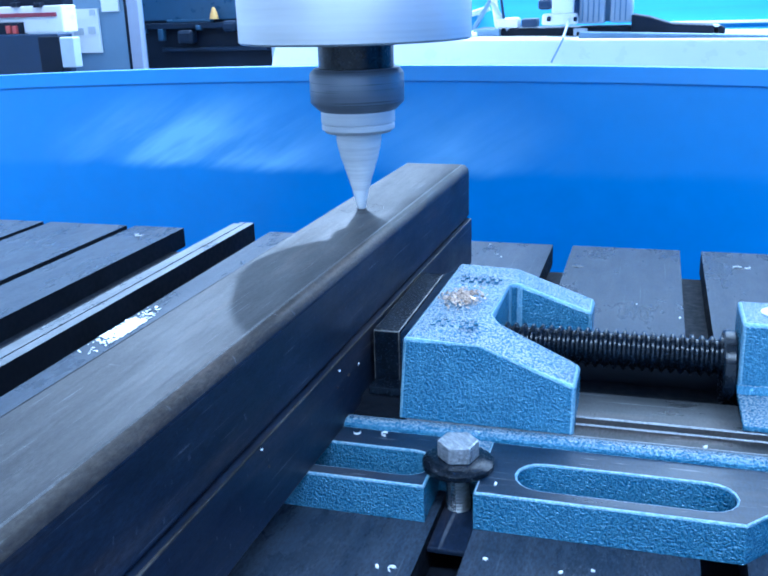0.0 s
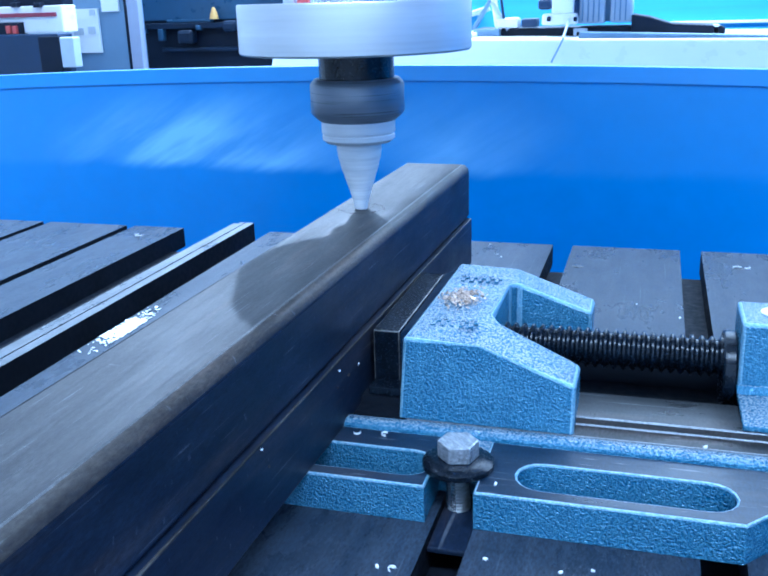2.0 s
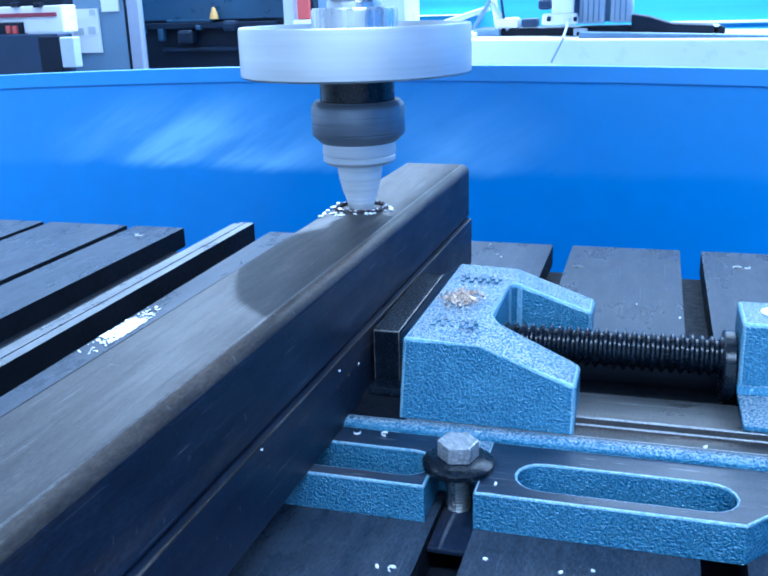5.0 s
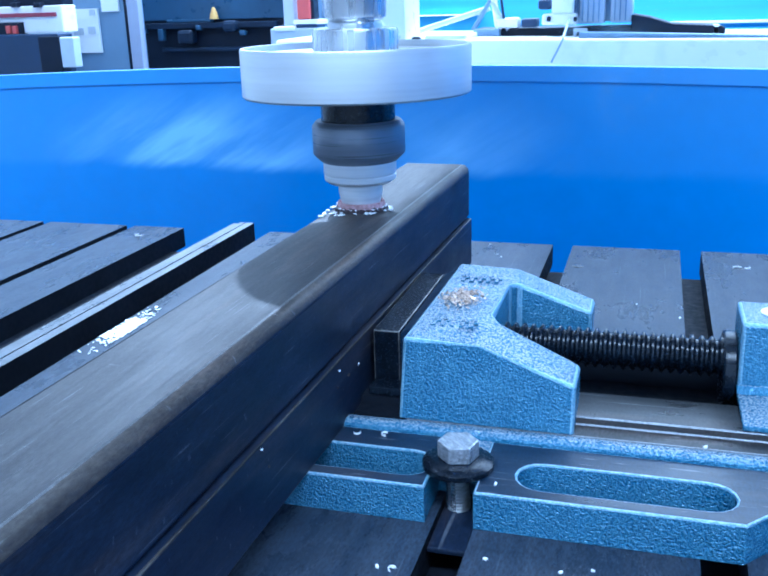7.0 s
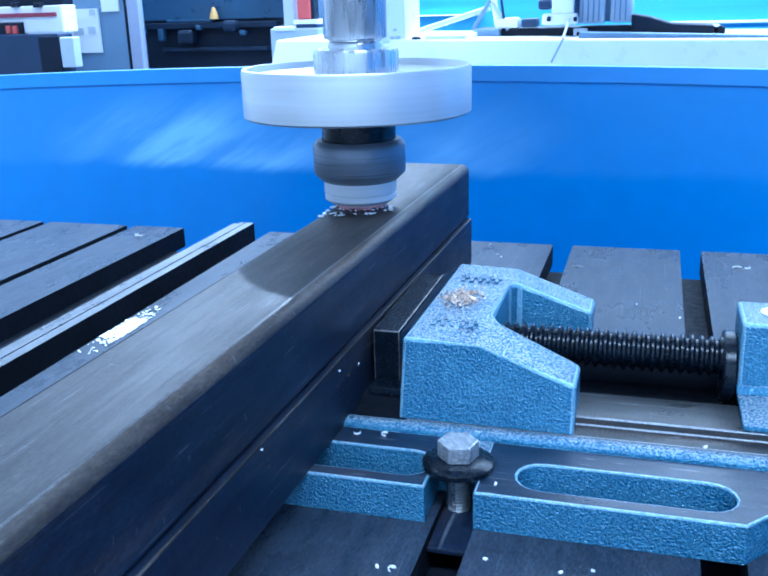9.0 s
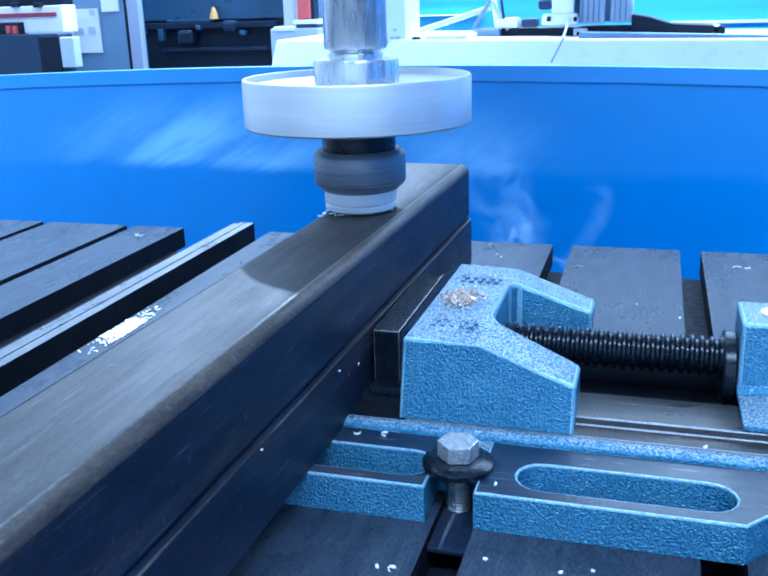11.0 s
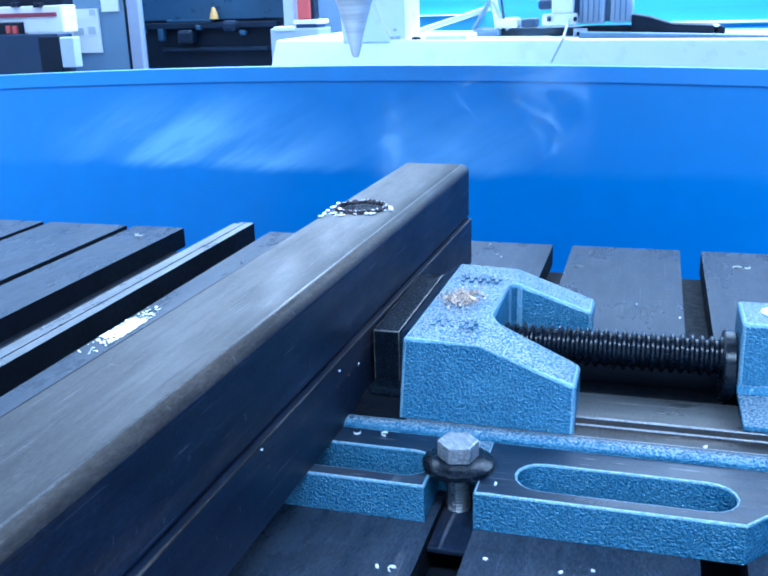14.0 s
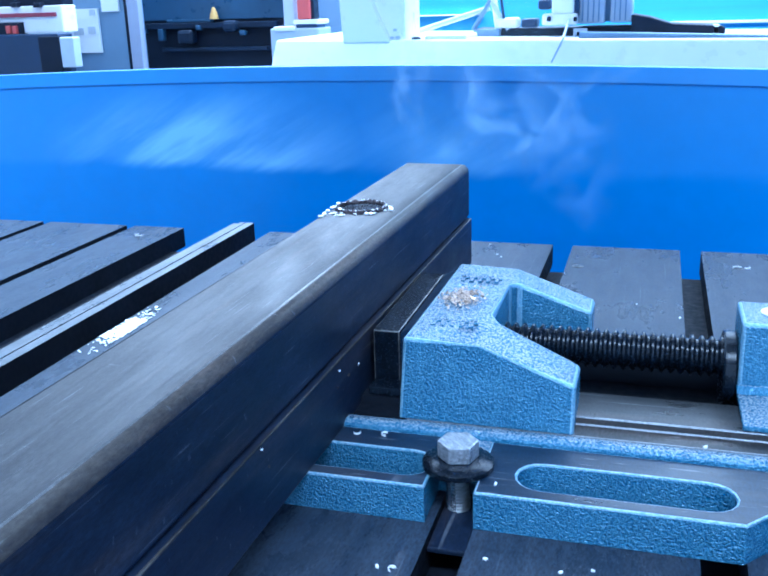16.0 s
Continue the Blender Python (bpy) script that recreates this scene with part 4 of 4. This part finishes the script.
slab("valve_body", "", "", PALEM, (-0.765, -0.635, -0.200, 0.068), 1.650, 0.100, 0.004, valve)
slab("valve_cap", "white flange", "", WHITEM, (-0.705, -0.637, 0.076, 0.088), 1.660, 0.080, 0.003, valve)
slab("valve_neck", "dark neck", "", NAVYM, (-0.698, -0.640, 0.062, 0.079), 1.660, 0.060, 0.003, valve)
slab("red_fitting", "red plastic fitting", "", REDM, (-0.697, -0.663, 0.088, 0.182), 1.670, 0.050, 0.004, valve)
slab("fitting_side", "dark side of the fitting", "", DARKM, (-0.667, -0.656, 0.088, 0.181), 1.680, 0.040, 0.003, valve)
slab("valve_bracket", "white tray", "", WHITEM, (-0.751, -0.696, 0.062, 0.073), 1.640, 0.050, 0.003, valve)
slab("valve_housing", "pale machine housing", "", PALEM, (-0.747, -0.715, 0.067, 0.207), 1.700, 0.080, 0.004, valve)
gantry = thing("gantry", 0, 0, 0, "flat dark gantry arm with motor and white cutting head", "gantry")
slab("gantry_beam", "", "", DARKM, (-0.206, 0.125, 0.040, 0.064), 1.450, 0.120, 0.003, gantry)
part("gantry_beam", prism([(0.125, 0.046), (0.125, 0.088), (0.160, 0.082), (0.205, 0.068), (0.300, 0.062), (0.308, 0.058), (0.308, 0.046)], "y", 1.44, 1.55, 0.003), DARKM, gantry, "dark tapered upper beam")
part("gantry_rail", prism([(0.030, 0.040), (0.030, 0.0585), (0.46, 0.0440), (0.46, 0.030)], "y", 1.325, 1.38, 0.001), GREYM, gantry, "grey toothed rail")
for k in range(26):
    part("rail_tooth", box(0.075 + 0.012 * k, 0.080 + 0.012 * k, 1.322, 1.34, 0.0520 - 0.00040 * k, 0.0575 - 0.00040 * k), GREYM, gantry)
slab("beam_cover", "pale grey end cover", "", GREYM, (-0.202, -0.144, 0.036, 0.064), 1.430, 0.030, 0.004, gantry)
slab("motor_box", "grey motor box", "", PALEM, (0.017, 0.071, 0.071, 0.175), 1.440, 0.120, 0.004, gantry)
slab("motor_box", "pale motor box", "", PALEM, (0.082, 0.125, 0.072, 0.173), 1.450, 0.120, 0.004, gantry)
slab("motor_gap", "dark gap", "", GREYM, (0.068, 0.083, 0.074, 0.174), 1.470, 0.100, 0.001, gantry)
slab("cutting_head", "white cutting head", "", WHITEM, (-0.035, 0.010, 0.091, 0.177), 1.420, 0.060, 0.004, gantry)
slab("head_plate", "white plate", "", WHITEM, (-0.054, 0.018, 0.070, 0.093), 1.415, 0.050, 0.004, gantry)
slab("head_screw", "black screw", "", DARKM, (-0.043, -0.035, 0.078, 0.088), 1.405, 0.012, 0.002, gantry)
slab("head_screw", "black screw", "", DARKM, (0.011, 0.018, 0.077, 0.086), 1.405, 0.012, 0.002, gantry)
slab("head_clamp", "dark clamp", "", NAVYM, (-0.099, -0.066, 0.066, 0.084), 1.430, 0.050, 0.004, gantry)
slab("head_knob", "dark knob", "", NAVYM, (-0.065, -0.037, 0.101, 0.122), 1.430, 0.050, 0.006, gantry)
slab("head_side", "dark side bracket", "", NAVYM, (0.008, 0.020, 0.084, 0.176), 1.430, 0.050, 0.004, gantry)
slab("arm_bracket", "white angled bracket", "", WHITEM, (-0.153, -0.106, 0.065, 0.086), 1.435, 0.050, 0.006, gantry)
slab("clip_post", "pale clip post", "", PALEM, (0.012, 0.018, 0.040, 0.060), 1.405, 0.020, 0.001, gantry)
slab("clip_post", "pale clip post", "", PALEM, (0.033, 0.039, 0.040, 0.062), 1.405, 0.020, 0.001, gantry)
slab("clip_bridge", "pale clip bridge", "", PALEM, (0.012, 0.039, 0.056, 0.063), 1.404, 0.020, 0.001, gantry)
slab("end_cap", "white end cap", "", WHITEM, (0.284, 0.297, 0.046, 0.065), 1.440, 0.030, 0.003, gantry)
part("hose", rod((-0.334, 1.460, 0.060), (-0.171, 1.460, 0.107), 0.006), PALEM, gantry, "pale hose", smooth=True)
part("strut", rod((-0.164, 1.455, 0.130), (-0.206, 1.455, 0.062), 0.005), GREYM, gantry, "grey brace", smooth=True)
part("strut", rod((-0.162, 1.450, 0.135), (-0.150, 1.450, 0.062), 0.007), WHITEM, gantry, "white brace", smooth=True)
part("strut", rod((-0.164, 1.445, 0.118), (-0.128, 1.445, 0.062), 0.005), PALEM, gantry, "pale brace", smooth=True)
part("strut", rod((-0.147, 1.440, 0.150), (-0.137, 1.440, 0.084), 0.003), NAVYM, gantry, "dark rod", smooth=True)
part("cable", rod((-0.014, 1.245, 0.007), (0.007, 1.245, 0.050), 0.0018), INKM, gantry, "thin grey cable", smooth=True)
part("cable", rod((0.007, 1.245, 0.050), (0.002, 1.410, 0.081), 0.0024), INKM, gantry, "thin grey cable", smooth=True)
slab("printed_bar", "grey printed block on a paper notice", "print", PALEM, (-1.840, -1.800, 0.039, 0.063), 2.379, 0.004, 0)
slab("printed_bar", "grey printed block on a paper notice", "print", PALEM, (-1.766, -1.746, 0.105, 0.125), 2.379, 0.004, 0)
slab("printed_bar", "grey printed block on a paper notice", "print", PALEM, (-1.779, -1.751, 0.042, 0.067), 2.379, 0.004, 0)
slab("printed_bar", "grey printed mark on the column", "print", INKM, (-0.350, -0.341, 0.0525, 0.0575), 1.301, 0.003, 0)
slab("printed_bar", "grey printed mark on the column", "print", INKM, (-0.338, -0.328, 0.0525, 0.0585), 1.301, 0.003, 0)
slab("printed_bar", "grey printed mark on the column", "print", INKM, (-0.342, -0.336, 0.068, 0.073), 1.301, 0.003, 0)
slab("rubber_foot", "small black rubber foot at the column base", "foot", DARKM, (-0.305, -0.288, 0.0475, 0.0560), 1.300, 0.020, 0.004)
slab("cyan_partition", "bright cyan painted partition wall behind the gantry", "partition", CYANM, (-0.980, 1.304, -1.000, 0.295), 4.000, 0.100, 0.004)
slab("motor_fin", "dark cooling gap", "", GREYM, (0.025, 0.028, 0.076, 0.166), 1.436, 0.008, 0.0, gantry)
slab("motor_fin", "dark cooling gap", "", GREYM, (0.036, 0.039, 0.075, 0.166), 1.436, 0.008, 0.0, gantry)
slab("motor_fin", "dark cooling gap", "", GREYM, (0.047, 0.050, 0.075, 0.165), 1.436, 0.008, 0.0, gantry)
slab("motor_fin", "dark cooling gap", "", GREYM, (0.058, 0.061, 0.075, 0.165), 1.436, 0.008, 0.0, gantry)
slab("motor_fin", "dark cooling gap", "", GREYM, (0.090, 0.092, 0.076, 0.164), 1.446, 0.008, 0.0, gantry)
slab("motor_fin", "dark cooling gap", "", GREYM, (0.100, 0.103, 0.076, 0.164), 1.446, 0.008, 0.0, gantry)
slab("motor_fin", "dark cooling gap", "", GREYM, (0.111, 0.114, 0.076, 0.163), 1.446, 0.008, 0.0, gantry)
slab("wall_rail", "pale horizontal rail on the cyan partition", "rail", WHITEM, (0.055, 0.907, -0.016, -0.003), 3.970, 0.030, 0.003)
slab("wall_rail", "pale horizontal rail on the cyan partition", "rail", WHITEM, (-0.970, -0.646, 0.044, 0.051), 3.970, 0.030, 0.003)
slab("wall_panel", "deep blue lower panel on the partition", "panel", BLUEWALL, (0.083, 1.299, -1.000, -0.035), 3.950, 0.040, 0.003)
slab("machine_drum", "dark round-edged motor", "", SHADEM, (-1.334, -1.280, 0.034, 0.074), 2.540, 0.050, 0.012, blackmachine)
slab("machine_drum", "dark round-edged motor", "", SHADEM, (-1.519, -1.455, -0.005, 0.044), 2.540, 0.050, 0.012, blackmachine)
# paler upper slab paints the reflection in the machine's window
slab("machine_window", "dark window, its grey-blue reflection painted in", "", MURKM, (-1.690, -1.090, 0.078, 0.262), 2.592, 0.006, 0.002, blackmachine)


# ---- thin smoke from the hot drill ----


def smoke(name, density, grain, low, high):
    m = bpy.data.materials.new(name)
    m.use_nodes = True
    N, L = m.node_tree.nodes, m.node_tree.links
    N.remove(N["Principled BSDF"])

    def calc(op, a, c):
        n = N.new("ShaderNodeMath")
        n.operation, n.use_clamp = op, op == "MULTIPLY"
        for k, val in enumerate((a, c)):
            if isinstance(val, float):
                n.inputs[k].default_value = val
            else:
                L.new(val, n.inputs[k])
        return n.outputs[0]

    uvn, sepn, tex, tco = N.new("ShaderNodeUVMap"), N.new("ShaderNodeSeparateXYZ"), N.new("ShaderNodeTexNoise"), N.new("ShaderNodeTexCoord")
    tex.inputs["Scale"].default_value, tex.inputs["Detail"].default_value, tex.inputs["Distortion"].default_value = grain, 5, 1.2
    L.new(uvn.outputs[0], sepn.inputs[0])
    L.new(tco.outputs["Object"], tex.inputs["Vector"])
    across, along = (calc("MULTIPLY", c, calc("SUBTRACT", 1.0, c)) for c in (sepn.outputs[0], sepn.outputs[1]))
    gap = N.new("ShaderNodeMapRange")
    gap.inputs["From Min"].default_value, gap.inputs["From Max"].default_value = low, high
    L.new(tex.outputs["Fac"], gap.inputs["Value"])
    soft = calc("MULTIPLY", calc("MULTIPLY", across, across), 4.0)
    alpha = calc("MULTIPLY", calc("MULTIPLY", calc("MULTIPLY", soft, along), gap.outputs[0]), density)
    clear, veil, blend = N.new("ShaderNodeBsdfTransparent"), N.new("ShaderNodeBsdfTranslucent"), N.new("ShaderNodeMixShader")
    veil.inputs["Color"].default_value = (0.68, 0.88, 1.0, 1)
    L.new(alpha, blend.inputs[0])
    L.new(clear.outputs[0], blend.inputs[1])
    L.new(veil.outputs[0], blend.inputs[2])
    L.new(blend.outputs[0], N["Material Output"].inputs["Surface"])
    return m


VEIL = smoke("faint_smoke", 1.7, 24.0, 0.36, 0.72)
STRAND = smoke("smoke_strand", 1.3, 34.0, 0.34, 0.66)


def ribbon(path, widths, name, mat, parent, depth):
    bm = bmesh.new()
    uv = bm.loops.layers.uv.new("UVMap")
    c, n = 6, len(path) - 1
    rows = []
    for i, (x, z) in enumerate(path):
        (xa, za), (xb, zb) = path[max(0, i - 1)], path[min(n, i + 1)]
        side = Vector((zb - za, 0, xa - xb)).normalized()
        rows.append([bm.verts.new(Vector((x, depth + 0.006 * math.sin(0.3 * i + j), z)) + side * widths[i] * (j / c - 0.5)) for j in range(c + 1)])
    for i in range(n):
        for j in range(c):
            f = bm.faces.new((rows[i][j], rows[i][j + 1], rows[i + 1][j + 1], rows[i + 1][j]))
            for lp, (a, b) in zip(f.loops, ((i, j), (i, j + 1), (i + 1, j + 1), (i + 1, j))):
                lp[uv].uv = (b / c, a / n)
    ob = part(name, bm, mat, parent, smooth=True, recalc=False)
    ob.visible_shadow = False
    return ob


def wisp(seed, height, width, strands, wild=1.0):
    """A drift of smoke: one faint veil and thin curling strands in it."""
    r = random.Random(seed)
    w = thing("smoke_wisp", 0, 0, 0, "thin pale smoke wisp rising behind the tube", "smoke", "smoke wisps")
    n = 46
    ph = r.uniform(0, 6)
    veil_path = [(0.25 * width * math.sin(ph + 4.0 * i / n), height * i / n) for i in range(n + 1)]
    ribbon(veil_path, [width * (0.5 + 0.7 * i / n) for i in range(n + 1)], "veil", VEIL, w, 0.0)
    for k in range(strands):
        x, z = r.uniform(-0.35, 0.35) * width, r.uniform(0.0, 0.25) * height
        a, b, p, q, lean = r.uniform(0.5, 1.2), r.uniform(0.4, 1.1), r.uniform(0, 6), r.uniform(0, 6), r.uniform(-0.2, 0.5)
        step = height * r.uniform(0.6, 0.95) / n
        path = []
        for i in range(n + 1):
            path.append((x, z))
            turn = wild * (lean + a * math.sin(p + 5.5 * i / n) + b * math.sin(q + 11.0 * i / n) * (i / n))
            x, z = x + step * math.sin(turn), z + step * math.cos(turn)
        thick = r.uniform(0.014, 0.042)
        ribbon(path, [thick * (0.35 + 0.9 * i / n) for i in range(n + 1)], "strand", STRAND, w, 0.006 * (k + 1))
    return w


WISPS = [wisp(3, 0.20, 0.09, 4), wisp(8, 0.24, 0.10, 5), wisp(33, 0.22, 0.09, 5), wisp(14, 0.22, 0.15, 6), wisp(21, 0.26, 0.20, 7), wisp(40, 0.17, 0.05, 3, 0.25)]


def motions():
    rows = ((0, -0.0020), (0.5, -0.0029), (1, -0.0046), (1.5, -0.0064), (2, -0.0084), (2.5, -0.0102), (3, -0.0123), (3.5, -0.0146), (4, -0.0170),
            (6.5, -0.0310), (7, -0.0344), (7.5, -0.0377), (8, -0.0413), (8.5, -0.0450), (9, -0.0468), (10, -0.0495), (11.3, -0.0533), (11.4, -0.0530), (11.5, -0.0490),
            (12, -0.0188), (12.5, 0.0102), (13, 0.0364), (13.2, 0.0399), (13.4, 0.0537), (13.6, 0.0680), (13.8, 0.0824), (14, 0.0969), (14.2, 0.1111),
            (14.4, 0.1249), (15, 0.1680), (15.4, 0.1850), (16, 0.1860))
    walk(drill, [(t, pose(0, 0, z)) for t, z in rows])
    # the cone's radius at a height over the tip tells when each ring gives way
    for r, ring in RINGS:
        depth = r * 2.9 + 0.0005
        t0 = next((t for t, z in rows if -z > depth), 6.5)
        drop = 0.012
        keys = [(0.0, pose(0, 0, 0)), (max(0.1, t0 - 2.0), pose(0, 0, -0.0002)), (t0, pose(0, 0, -0.004)), (t0 + 2.0, pose(0, 0, -drop)), (16.0, pose(0, 0, -drop - 0.0005))]
        walk(ring, keys)
    # each wisp climbs once from the tray behind the table
    for ob, x, y, ta, tb, tc in zip(WISPS, (0.13, 0.05, 0.03, 0.06, 0.06, -0.07), (0.42,) * 5 + (0.38,), (5.4, 10.2, 11.0, 12.0, 13.6, 12.4), (6.4, 11.2, 12.1, 13.3, 15.6, 14.0), (8.8, 13.6, 14.4, 15.8, 18.0, 18.5)):
        low, mid, top = pose(x, y, -0.52), pose(x - 0.01, y, -0.155), pose(x + 0.03, y, 0.09)
        if tc > 16:
            top = mid.lerp(top, (16 - tb) / (tc - tb))
        rows_w = [(0.0, low), (ta, low), (tb, mid), (min(tc, 16.0), top)]
        if tc < 16:
            rows_w.append((16.0, pose(x + 0.04, y, 0.30)))
        walk(ob, rows_w)
    walk(upset, [(0.0, pose(0, 0, -0.0105)), (4.3, pose(0, 0, -0.0105)), (6.3, pose(0, 0, -0.0030)), (7.5, pose(0, 0, 0)), (8.5, pose(0, 0, -0.0006)), (9.0, pose(0, 0, -0.0024)), (11.3, pose(0, 0, -0.0088)), (11.8, pose(0, 0, -0.0105)), (16.0, pose(0, 0, -0.0106))])
    walk(burr, [(0.0, pose(0, 0, -0.0060)), (1.5, pose(0, 0, -0.0045)), (2.5, pose(0, 0, -0.0012)), (6.0, pose(0, 0, 0)), (16.0, pose(0, 0, 0))])


motions()
